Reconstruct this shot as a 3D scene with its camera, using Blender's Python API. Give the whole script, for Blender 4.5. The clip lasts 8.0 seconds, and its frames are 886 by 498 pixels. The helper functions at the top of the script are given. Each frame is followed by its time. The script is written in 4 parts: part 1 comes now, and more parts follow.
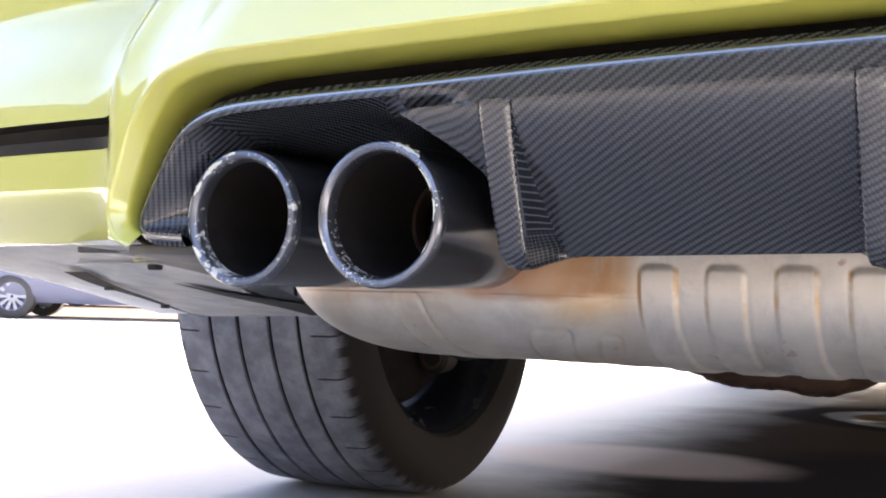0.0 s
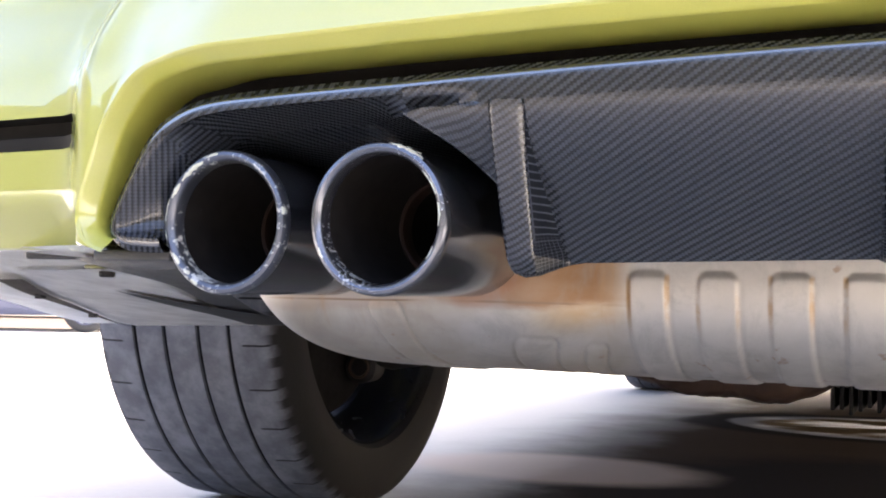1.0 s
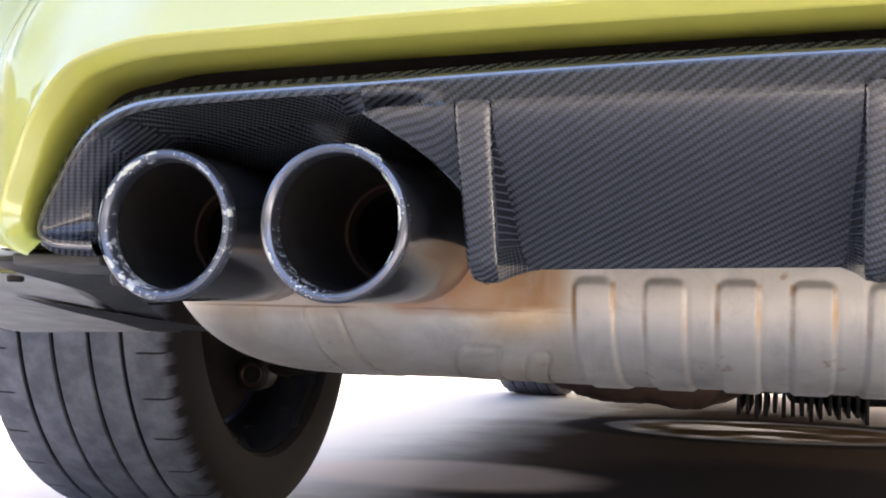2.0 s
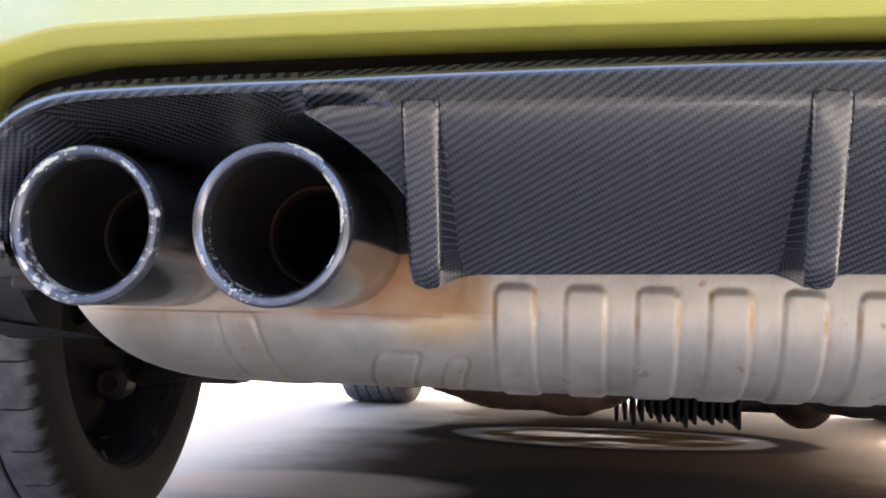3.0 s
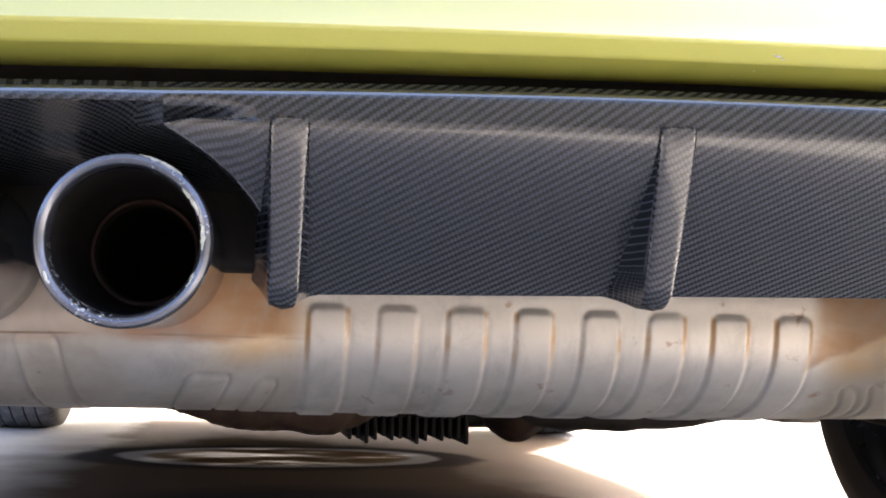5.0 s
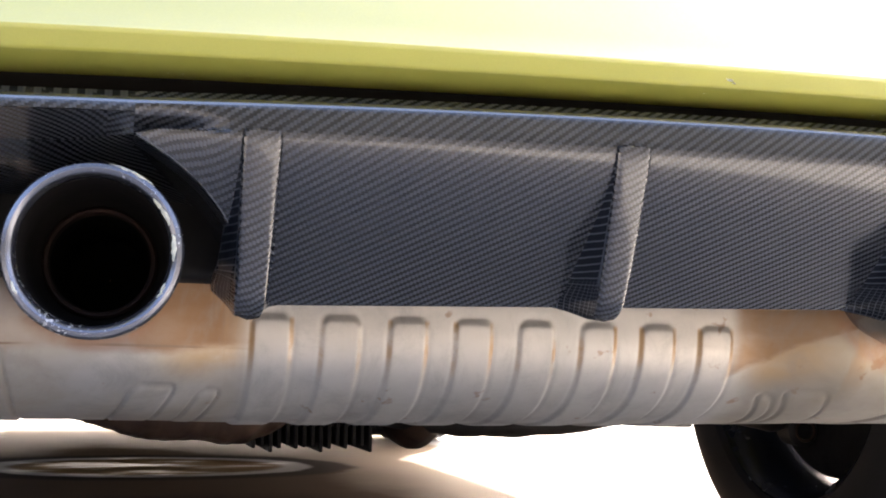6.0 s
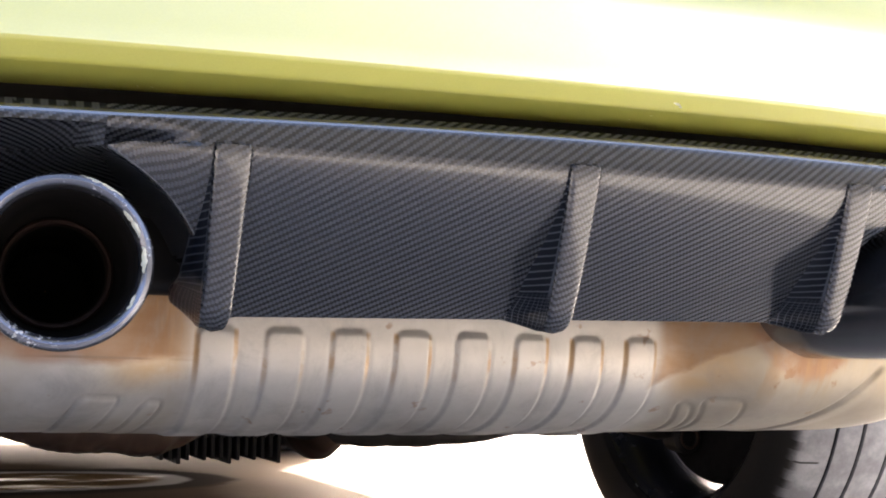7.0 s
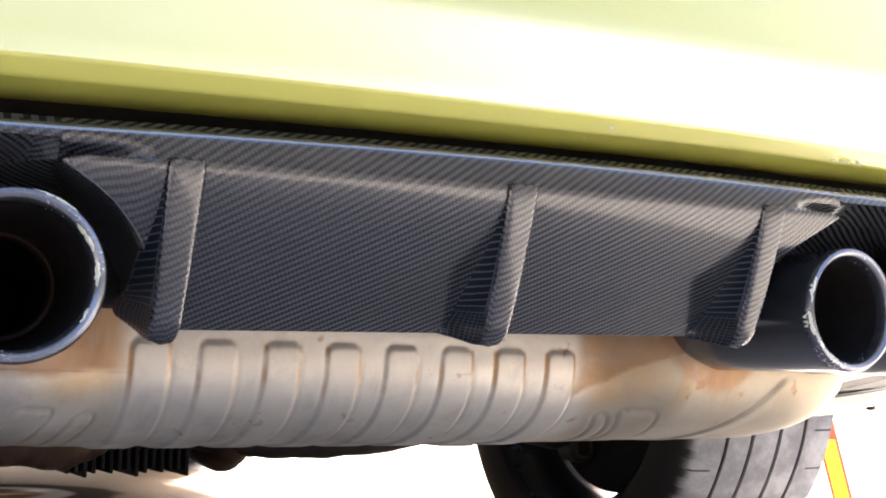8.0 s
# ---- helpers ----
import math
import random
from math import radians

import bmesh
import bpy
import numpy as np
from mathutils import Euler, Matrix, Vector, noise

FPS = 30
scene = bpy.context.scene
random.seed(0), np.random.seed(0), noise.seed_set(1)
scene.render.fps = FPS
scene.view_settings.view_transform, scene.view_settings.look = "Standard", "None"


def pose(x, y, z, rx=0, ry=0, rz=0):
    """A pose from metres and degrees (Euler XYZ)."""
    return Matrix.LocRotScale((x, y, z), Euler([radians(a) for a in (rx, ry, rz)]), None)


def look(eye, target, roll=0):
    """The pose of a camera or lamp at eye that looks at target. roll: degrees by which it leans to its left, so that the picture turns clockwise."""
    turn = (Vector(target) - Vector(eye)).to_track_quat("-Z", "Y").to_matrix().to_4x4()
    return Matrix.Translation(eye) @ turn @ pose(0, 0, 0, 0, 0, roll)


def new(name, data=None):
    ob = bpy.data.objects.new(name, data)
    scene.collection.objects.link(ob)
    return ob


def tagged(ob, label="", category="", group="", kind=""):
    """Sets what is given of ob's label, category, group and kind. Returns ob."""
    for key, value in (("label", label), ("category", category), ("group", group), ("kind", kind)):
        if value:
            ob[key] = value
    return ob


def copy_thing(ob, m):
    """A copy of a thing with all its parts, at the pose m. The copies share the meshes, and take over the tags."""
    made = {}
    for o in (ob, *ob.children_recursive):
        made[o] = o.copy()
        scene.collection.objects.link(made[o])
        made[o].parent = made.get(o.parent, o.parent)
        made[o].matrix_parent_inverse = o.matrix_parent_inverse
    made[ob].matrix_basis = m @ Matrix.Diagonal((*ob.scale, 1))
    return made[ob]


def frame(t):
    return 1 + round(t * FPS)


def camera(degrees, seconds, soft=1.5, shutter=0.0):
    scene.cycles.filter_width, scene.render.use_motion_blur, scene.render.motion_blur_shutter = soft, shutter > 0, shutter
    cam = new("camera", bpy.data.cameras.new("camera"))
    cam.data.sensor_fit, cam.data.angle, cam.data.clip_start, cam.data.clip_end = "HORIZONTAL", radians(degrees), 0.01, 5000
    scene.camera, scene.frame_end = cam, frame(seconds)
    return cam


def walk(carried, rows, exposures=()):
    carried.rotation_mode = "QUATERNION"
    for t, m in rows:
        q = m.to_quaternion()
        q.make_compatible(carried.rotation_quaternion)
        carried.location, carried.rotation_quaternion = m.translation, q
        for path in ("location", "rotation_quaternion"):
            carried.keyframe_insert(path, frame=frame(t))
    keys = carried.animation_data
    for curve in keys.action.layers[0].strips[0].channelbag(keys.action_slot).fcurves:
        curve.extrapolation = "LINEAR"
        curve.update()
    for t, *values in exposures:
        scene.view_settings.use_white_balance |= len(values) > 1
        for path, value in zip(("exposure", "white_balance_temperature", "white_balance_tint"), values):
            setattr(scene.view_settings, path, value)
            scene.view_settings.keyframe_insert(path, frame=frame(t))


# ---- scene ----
cam = camera(39.7, 8.0, soft=1.9)
PATH = [
    (0, (0.084, -0.591, 0.312), (-0.839, 1.183, 0.377), 1.5),
    (0.5, (0.048, -0.593, 0.31), (-0.803, 1.215, 0.385), 1.5),
    (1, (0.014, -0.594, 0.31), (-0.741, 1.256, 0.393), 1.4),
    (1.5, (-0.013, -0.589, 0.311), (-0.673, 1.297, 0.399), 1.4),
    (3, (-0.102, -0.589, 0.307), (-0.374, 1.389, 0.424), 1.6),
    (3.5, (-0.127, -0.591, 0.306), (-0.262, 1.401, 0.433), 1.7),
    (4, (-0.159, -0.592, 0.305), (-0.129, 1.403, 0.445), 1.6),
    (4.5, (-0.186, -0.593, 0.305), (-0.011, 1.394, 0.455), 1.5),
    (5, (-0.218, -0.59, 0.305), (0.107, 1.377, 0.467), 1.3),
    (6.5, (-0.304, -0.59, 0.306), (0.355, 1.289, 0.492), 1.1),
    (7, (-0.33, -0.59, 0.305), (0.433, 1.248, 0.503), 1.0),
    (7.5, (-0.35, -0.591, 0.306), (0.501, 1.207, 0.511), 1.0),
    (8, (-0.37, -0.593, 0.305), (0.569, 1.159, 0.524), 0.9),
]
walk(cam, [(t, look(eye, target, roll)) for t, eye, target, roll in PATH], exposures=[(0, 3.62, 6850, 14), (4, 3.46, 6850, 14), (6.3, 3.40, 6930, 14), (8, 3.38, 6970, 14)])

# ---- world and sun ----
SUN_EL, SUN_AZ = radians(32), radians(145)      # azimuth from straight behind the car towards its right side
world = bpy.data.worlds.new("sky")
scene.world = world
world.use_nodes = True
wn = world.node_tree.nodes
sky = wn.new("ShaderNodeTexSky")
sky.sky_type, sky.sun_disc = "NISHITA", False
sky.sun_elevation = SUN_EL
sky.sun_rotation = math.pi - SUN_AZ
sky.air_density, sky.dust_density = 0.5, 6.5
world.node_tree.links.new(sky.outputs[0], wn["Background"].inputs[0])
wn["Background"].inputs[1].default_value = 0.15
sun = new("sun", bpy.data.lights.new("sun", "SUN"))
sun.data.energy, sun.data.angle, sun.data.color = 3.4, radians(1.4), (1.0, 0.95, 0.87)
sun_from = Vector((math.sin(SUN_AZ) * math.cos(SUN_EL), -math.cos(SUN_AZ) * math.cos(SUN_EL), math.sin(SUN_EL)))
sun.matrix_world = look(sun_from * 30, (0, 0, 0))


# ---- materials ----
class Mat:
    """A small wrapper to write node trees in few lines."""
    def __init__(self, name, color=(0.5, 0.5, 0.5), rough=0.5, metal=0.0, coat=0.0, spec=0.5):
        self.m = bpy.data.materials.new(name)
        self.m.use_nodes = True
        self.t = self.m.node_tree
        self.b = self.t.nodes["Principled BSDF"]
        self.b.inputs["Base Color"].default_value = (*color, 1)
        self.b.inputs["Roughness"].default_value = rough
        self.b.inputs["Metallic"].default_value = metal
        self.b.inputs["Coat Weight"].default_value = coat
        self.b.inputs["Coat Roughness"].default_value = 0.03
        self.b.inputs["Specular IOR Level"].default_value = spec
        self.co = self.t.nodes.new("ShaderNodeTexCoord")

    def put(self, socket, value):
        if isinstance(value, bpy.types.NodeSocket):
            self.t.links.new(value, socket)
        elif isinstance(value, tuple) and len(value) == 3 and socket.type == "RGBA":
            socket.default_value = (*value, 1)
        else:
            socket.default_value = value

    def math(self, op, a, b=0.0, c=0.0, clamp=False):
        n = self.t.nodes.new("ShaderNodeMath")
        n.operation, n.use_clamp = op, clamp
        for s, v in zip(n.inputs, (a, b, c)):
            self.put(s, v)
        return n.outputs[0]

    def xyz(self, which="Object"):
        n = self.t.nodes.new("ShaderNodeSeparateXYZ")
        self.put(n.inputs[0], self.co.outputs[which])
        return n.outputs

    def noise(self, scale, detail=4.0, rough=0.55, stretch=None, which="Object", distort=0.0):
        n = self.t.nodes.new("ShaderNodeTexNoise")
        vec = self.co.outputs[which]
        if stretch:
            mp = self.t.nodes.new("ShaderNodeMapping")
            mp.inputs["Scale"].default_value = stretch
            self.put(mp.inputs[0], vec)
            vec = mp.outputs[0]
        self.put(n.inputs["Vector"], vec)
        n.inputs["Scale"].default_value, n.inputs["Detail"].default_value = scale, detail
        n.inputs["Roughness"].default_value, n.inputs["Distortion"].default_value = rough, distort
        return n.outputs[0]

    def ramp(self, fac, *stops):
        n = self.t.nodes.new("ShaderNodeValToRGB")
        els = n.color_ramp.elements
        while len(els) < len(stops):
            els.new(0.5)
        for e, (p, c) in zip(els, stops):
            e.position, e.color = p, (*(c if isinstance(c, tuple) else (c, c, c)), 1)
        self.put(n.inputs[0], fac)
        return n.outputs[0]

    def step(self, v, lo, hi):
        n = self.t.nodes.new("ShaderNodeMapRange")
        n.interpolation_type = "SMOOTHSTEP"
        for s, x in zip(n.inputs[:3], (v, lo, hi)):
            self.put(s, x)
        return n.outputs[0]

    def mix(self, fac, a, b, mode="MIX"):
        n = self.t.nodes.new("ShaderNodeMix")
        n.data_type, n.blend_type = "RGBA", mode
        self.put(n.inputs["Factor"], fac)
        self.put(n.inputs[6], a)
        self.put(n.inputs[7], b)
        return n.outputs[2]

    def bump(self, height, strength=0.2, dist=0.001, coat=False):
        n = self.t.nodes.new("ShaderNodeBump")
        n.inputs["Strength"].default_value, n.inputs["Distance"].default_value = strength, dist
        self.put(n.inputs["Height"], height)
        self.put(self.b.inputs["Normal"], n.outputs[0])
        return self

    def set(self, **kw):
        for k, v in kw.items():
            self.put(self.b.inputs[k.replace("_", " ")], v)
        return self


def paint(name, color, dark):
    m = Mat(name, color, 0.35, 0.0, 1.0)
    m.set(Base_Color=m.mix(m.noise(900, 2), color, dark), Roughness=m.ramp(m.noise(14, 5), (0.3, 0.30), (0.7, 0.42)))
    m.b.inputs["Coat Roughness"].default_value = 0.04
    m.b.inputs["Coat IOR"].default_value = 1.75
    return m.m


YELLOW = paint("lime_yellow_paint", (0.472, 0.470, 0.095), (0.415, 0.42, 0.075))


def carbon(name, coat):
    m = Mat(name, (0.02, 0.02, 0.022), 0.3, 0.0, coat, 0.3)
    u, v, _ = m.xyz("UV")
    wave = m.math("MULTIPLY", m.math("SUBTRACT", m.noise(45, 3), 0.5), 0.0006)
    u, v = m.math("ADD", u, wave), m.math("ADD", v, wave)
    u, v = m.math("MULTIPLY", u, 1 / 0.0018), m.math("MULTIPLY", v, 1 / 0.00125)
    fu, fv = m.math("FLOOR", u), m.math("FLOOR", v)
    over = m.math("LESS_THAN", m.math("FLOORED_MODULO", m.math("SUBTRACT", fu, fv), 4.0), 1.5)
    wu = m.math("SINE", m.math("MULTIPLY", m.math("FRACT", u), math.pi))
    wv = m.math("SINE", m.math("MULTIPLY", m.math("FRACT", v), math.pi))
    height = m.math("ADD", m.math("MULTIPLY", over, wu), m.math("MULTIPLY", m.math("SUBTRACT", 1.0, over), wv))
    grain = m.noise(700, 3)
    haze = m.noise(6, 4)
    tow = m.math("MULTIPLY", over, m.math("ADD", 0.45, m.math("MULTIPLY", wu, 0.55)))
    col = m.mix(tow, (0.0098, 0.0112, 0.0140), (0.0420, 0.0478, 0.0592))
    col = m.mix(m.math("MULTIPLY", grain, 0.35), col, (0.012, 0.013, 0.015))
    dust = m.step(m.noise(160, 6, 0.7), 0.50, 0.75)
    col = m.mix(m.math("MULTIPLY", dust, 0.16 if coat < 0.5 else 0.03), col, (0.30, 0.28, 0.25))
    m.set(Base_Color=col, Roughness=m.math("ADD", 0.26, m.math("MULTIPLY", over, 0.06)),
          Specular_IOR_Level=m.math("ADD", 0.05, m.math("MULTIPLY", over, 0.17)),
          Coat_Roughness=m.ramp(haze, (0.35, 0.08), (0.7, 0.15)))
    m.b.inputs["Coat IOR"].default_value = 1.54
    m.bump(height, 0.18, 0.0004)
    return m.m


def carbon_side():
    """Twill pulled round an edge: broad dark bundles across, thin pale threads between them, their sheen put into
    the colour.
    """
    m = Mat("stretched_carbon_fibre_twill", (0.02, 0.02, 0.022), 0.3, 0.0, 1.0, 0.3)
    u, v, _ = m.xyz("UV")
    v = m.math("ADD", v, m.math("MULTIPLY", m.math("SUBTRACT", m.noise(60, 3), 0.5), 0.0012))
    foot = m.step(v, 0.068, 0.078)
    row = m.math("MULTIPLY", v, 1 / 0.0041)
    mid = m.math("ABSOLUTE", m.math("SUBTRACT", m.math("FRACT", row), 0.5))
    # bundle ends are stepped from row to row
    odd = m.math("MULTIPLY", m.math("FLOORED_MODULO", m.math("FLOOR", row), 2.0), 0.10)
    ends = m.math("MULTIPLY", m.step(u, 0.06, 0.12), m.step(m.math("ADD", u, odd), 0.98, 0.90))
    bundle = m.math("MULTIPLY", m.step(mid, 0.45, 0.34), ends)
    fine = m.math("MULTIPLY", m.step(m.math("ABSOLUTE", m.math("SUBTRACT", m.math("FRACT", m.math("MULTIPLY", v, 1 / 0.0020)), 0.5)), 0.49, 0.40),
                  m.step(m.math("ABSOLUTE", m.math("SUBTRACT", m.math("FRACT", m.math("MULTIPLY", m.math("POWER", u, 0.8), 11.0)), 0.5)), 0.49, 0.40))
    dark = m.math("ADD", m.math("MULTIPLY", bundle, m.math("SUBTRACT", 1.0, foot)), m.math("MULTIPLY", fine, foot), clamp=True)
    thread = m.noise(420, 3, 0.6, (1, 1, 3))
    col = m.mix(dark, m.mix(thread, (0.038, 0.044, 0.055), (0.066, 0.075, 0.092)), (0.0060, 0.0072, 0.0105))
    m.set(Base_Color=col, Roughness=0.3, Specular_IOR_Level=m.math("SUBTRACT", 0.35, m.math("MULTIPLY", dark, 0.30)), Coat_Roughness=0.10)
    m.b.inputs["Coat IOR"].default_value = 1.38
    m.bump(m.math("SUBTRACT", 1.0, dark), 0.15, 0.0004)
    return m.m


CARBON = carbon("carbon_fibre_twill", 1.0)
CARBON_SIDE = carbon_side()
DUSTY_CARBON = carbon("dusty_carbon_fibre_twill", 0.08)
LACQUER = Mat("thick_clear_lacquer", (0.016, 0.0175, 0.021), 0.16, 0.0, 1.0, 1.0)
LACQUER.set(Roughness=LACQUER.ramp(LACQUER.noise(90, 4), (0.3, 0.12), (0.7, 0.22)), Coat_IOR=1.95)
LACQUER = LACQUER.m


def muffler_steel():
    m = Mat("aluminised_steel", (0.4, 0.39, 0.37), 0.5, 0.7)
    x, y, z = m.xyz()
    ax = m.math("ABSOLUTE", x)
    big, fine, streak = m.noise(9, 5), m.noise(120, 5), m.noise(13, 6, 0.6, (1, 0.4, 2.4), distort=0.25)
    base = m.mix(big, (0.43, 0.425, 0.398), (0.56, 0.553, 0.520))
    base = m.mix(m.math("MULTIPLY", fine, 0.35), base, (0.34, 0.315, 0.29))
    warm = m.math("MULTIPLY", m.step(z, 0.285, 0.325), m.step(m.noise(5, 4), 0.25, 0.6))
    base = m.mix(m.math("MULTIPLY", warm, 0.5), base, (0.56, 0.50, 0.42))
    wob = m.math("ADD", m.math("MULTIPLY", m.math("SUBTRACT", m.noise(12, 3, 0.5), 0.5), 0.020), m.math("MULTIPLY", m.math("SUBTRACT", m.noise(60, 5, 0.7, (1, 1, 2.2)), 0.5), 0.004))
    zw, xw = m.math("ADD", z, wob), m.math("ADD", ax, wob)
    side = m.math("MULTIPLY", m.step(xw, 0.166, 0.196), m.step(ax, 0.46, 0.40))
    tan = m.math("MULTIPLY", side, m.step(m.noise(7, 5, 0.6), 0.30, 0.60))
    base = m.mix(m.math("MULTIPLY", tan, 0.85), base, (0.345, 0.300, 0.232))
    olive = m.math("MULTIPLY", m.math("MULTIPLY", m.step(xw, 0.170, 0.200), m.step(x, 0.0, 0.02)), m.math("ADD", 0.5, m.math("MULTIPLY", m.noise(10, 5), 0.8), clamp=True))
    base = m.mix(m.math("MULTIPLY", olive, 0.6), base, (0.300, 0.245, 0.165))
    # ochre stain with a browner one above it, beside the first rib and between the tips
    ochre = m.math("MULTIPLY", m.math("MULTIPLY", side, m.step(xw, 0.245, 0.205)), m.step(zw, 0.284, 0.304))
    ochre = m.math("MULTIPLY", ochre, m.step(streak, 0.25, 0.55))
    base = m.mix(m.math("MULTIPLY", ochre, 0.72), base, (0.40, 0.26, 0.12))
    edge_z = m.math("ADD", zw, m.math("MULTIPLY", x, -0.03))
    rust = m.math("MULTIPLY", m.math("MULTIPLY", side, m.math("ADD", 0.35, m.step(xw, 0.262, 0.235), clamp=True)), m.step(edge_z, 0.3115, 0.3180))
    rust = m.math("MULTIPLY", rust, m.math("ADD", 0.65, m.math("MULTIPLY", streak, 0.6), clamp=True))
    right = m.step(x, 0.0, 0.02)
    rust = m.math("MULTIPLY", rust, m.math("SUBTRACT", 1.0, m.math("MULTIPLY", right, 0.75)))
    base = m.mix(m.math("MULTIPLY", rust, 0.95), base, (0.215, 0.108, 0.042))
    # brown wedge on the right that narrows up towards the tailpipe, with a darker smear along its edge
    climb = m.math("SUBTRACT", zw, m.math("ADD", 0.3025, m.math("MULTIPLY", m.math("SUBTRACT", x, 0.166), 0.38)))
    reach = m.math("MULTIPLY", m.step(xw, 0.160, 0.176), m.step(xw, 0.272, 0.246))
    wedge = m.math("MULTIPLY", m.math("MULTIPLY", right, reach), m.step(climb, -0.0035, 0.0025))
    wedge = m.math("MULTIPLY", wedge, m.math("ADD", 0.45, m.math("MULTIPLY", streak, 0.8), clamp=True))
    base = m.mix(m.math("MULTIPLY", wedge, 0.95), base, (0.235, 0.135, 0.066))
    smear = m.math("MULTIPLY", m.math("MULTIPLY", right, reach), m.step(m.math("ABSOLUTE", climb), 0.0032, 0.0004))
    base = m.mix(m.math("MULTIPLY", m.math("MULTIPLY", smear, m.step(m.noise(20, 5), 0.38, 0.6)), 0.7), base, (0.20, 0.115, 0.055))
    tipd = m.math("SQRT", m.math("ADD", m.math("POWER", m.math("SUBTRACT", ax, 0.275), 2.0), m.math("POWER", m.math("SUBTRACT", zw, 0.3545), 2.0)))
    burn = m.math("MULTIPLY", m.step(tipd, 0.054, 0.044), m.step(m.noise(22, 5), 0.28, 0.52))
    base = m.mix(m.math("MULTIPLY", burn, 0.7), base, (0.24, 0.105, 0.045))
    seam = m.step(m.math("ABSOLUTE", m.math("SUBTRACT", m.math("ADD", z, m.math("MULTIPLY", m.math("SUBTRACT", m.noise(3, 3), 0.5), 0.006)), 0.3085)), 0.0011, 0.0003)
    base = m.mix(m.math("MULTIPLY", m.math("MULTIPLY", m.math("MULTIPLY", seam, side), m.step(x, 0.01, 0.0)), m.math("MULTIPLY", m.step(m.noise(12, 4), 0.38, 0.54), 0.9)), base, (0.20, 0.13, 0.08))
    drip = m.math("MULTIPLY", m.math("MULTIPLY", side, m.step(m.noise(30, 5, 0.6, (1.6, 0.3, 0.16)), 0.56, 0.66)), m.step(z, 0.278, 0.315))
    base = m.mix(m.math("MULTIPLY", drip, 0.55), base, (0.34, 0.205, 0.10))
    grime = m.math("MULTIPLY", m.step(m.noise(26, 7, 0.75, (1, 1, 0.6), distort=0.6), 0.46, 0.74), 0.40)
    base = m.mix(grime, base, (0.24, 0.225, 0.21))
    spots = m.math("MULTIPLY", m.step(m.noise(55, 3), 0.66, 0.74), 0.6)
    base = m.mix(spots, base, (0.25, 0.13, 0.06))
    cell = m.math("SUBTRACT", m.math("FLOORED_MODULO", m.math("ADD", x, 0.162 + 0.02235), 0.0447), 0.02235)
    edge = m.math("SUBTRACT", m.math("ABSOLUTE", cell), 0.0125)
    line = m.math("MULTIPLY", m.step(m.math("ABSOLUTE", edge), 0.0026, 0.0006), m.step(ax, 0.182, 0.178))
    line = m.math("MULTIPLY", line, m.math("MULTIPLY", m.math("MULTIPLY", m.step(z, 0.285, 0.315), m.step(z, 0.3315, 0.3275)), m.step(m.noise(26, 5, 0.6), 0.36, 0.58)))
    base = m.mix(m.math("MULTIPLY", line, 0.85), base, (0.36, 0.215, 0.09))
    # blotchy darker tone towards the bottom
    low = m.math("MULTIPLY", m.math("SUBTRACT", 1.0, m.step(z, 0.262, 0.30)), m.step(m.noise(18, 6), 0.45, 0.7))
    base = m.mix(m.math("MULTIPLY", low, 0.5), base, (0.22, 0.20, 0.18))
    m.set(Base_Color=base, Roughness=m.ramp(streak, (0.3, 0.46), (0.7, 0.60)), Metallic=m.math("SUBTRACT", 0.7, m.math("MULTIPLY", rust, 0.5)))
    m.bump(m.math("ADD", m.math("MULTIPLY", fine, 0.3), big), 0.12, 0.002)
    return m.m


STEEL = muffler_steel()


def plain(name, color, rough, metal=0.0, var=0.25, scale=60, bump=0.1, coat=0.0, spec=0.5):
    m = Mat(name, color, rough, metal, coat, spec)
    dark = tuple(c * (1 - var) for c in color)
    lite = tuple(min(1, c * (1 + var)) for c in color)
    mixed = m.math("MULTIPLY", m.math("ADD", m.noise(scale, 5), m.noise(scale / 9, 3)), 0.5)
    m.set(Base_Color=m.ramp(mixed, (0.3, dark), (0.7, lite)), Roughness=m.ramp(m.noise(scale / 3, 4), (0.3, rough * 0.85), (0.7, min(1, rough * 1.15))))
    m.bump(mixed, bump, 0.002)
    return m.m


def tip_metal(name, color, chips, rough, grit=420):
    m = Mat(name, color, rough, 0.9, 0.3)
    worn = m.math("MULTIPLY", m.math("SUBTRACT", m.noise(21, 3), 0.5), 0.55)
    chip = m.step(m.math("ADD", m.noise(grit, 7, 0.7), worn), chips, chips + 0.03)
    swirl = m.noise(300, 3, 0.6, (1, 1, 1))
    col = m.mix(m.math("MULTIPLY", swirl, 0.5), color, tuple(c * 0.6 for c in color))
    m.set(Base_Color=m.mix(m.math("MULTIPLY", chip, 0.85), col, (0.62, 0.63, 0.60)), Roughness=m.math("ADD", rough, m.math("MULTIPLY", chip, 0.3)),
          Metallic=m.math("SUBTRACT", 0.9, m.math("MULTIPLY", chip, 0.5)))
    m.bump(m.math("ADD", m.math("MULTIPLY", swirl, 0.2), chip), 0.15, 0.0006)
    return m.m


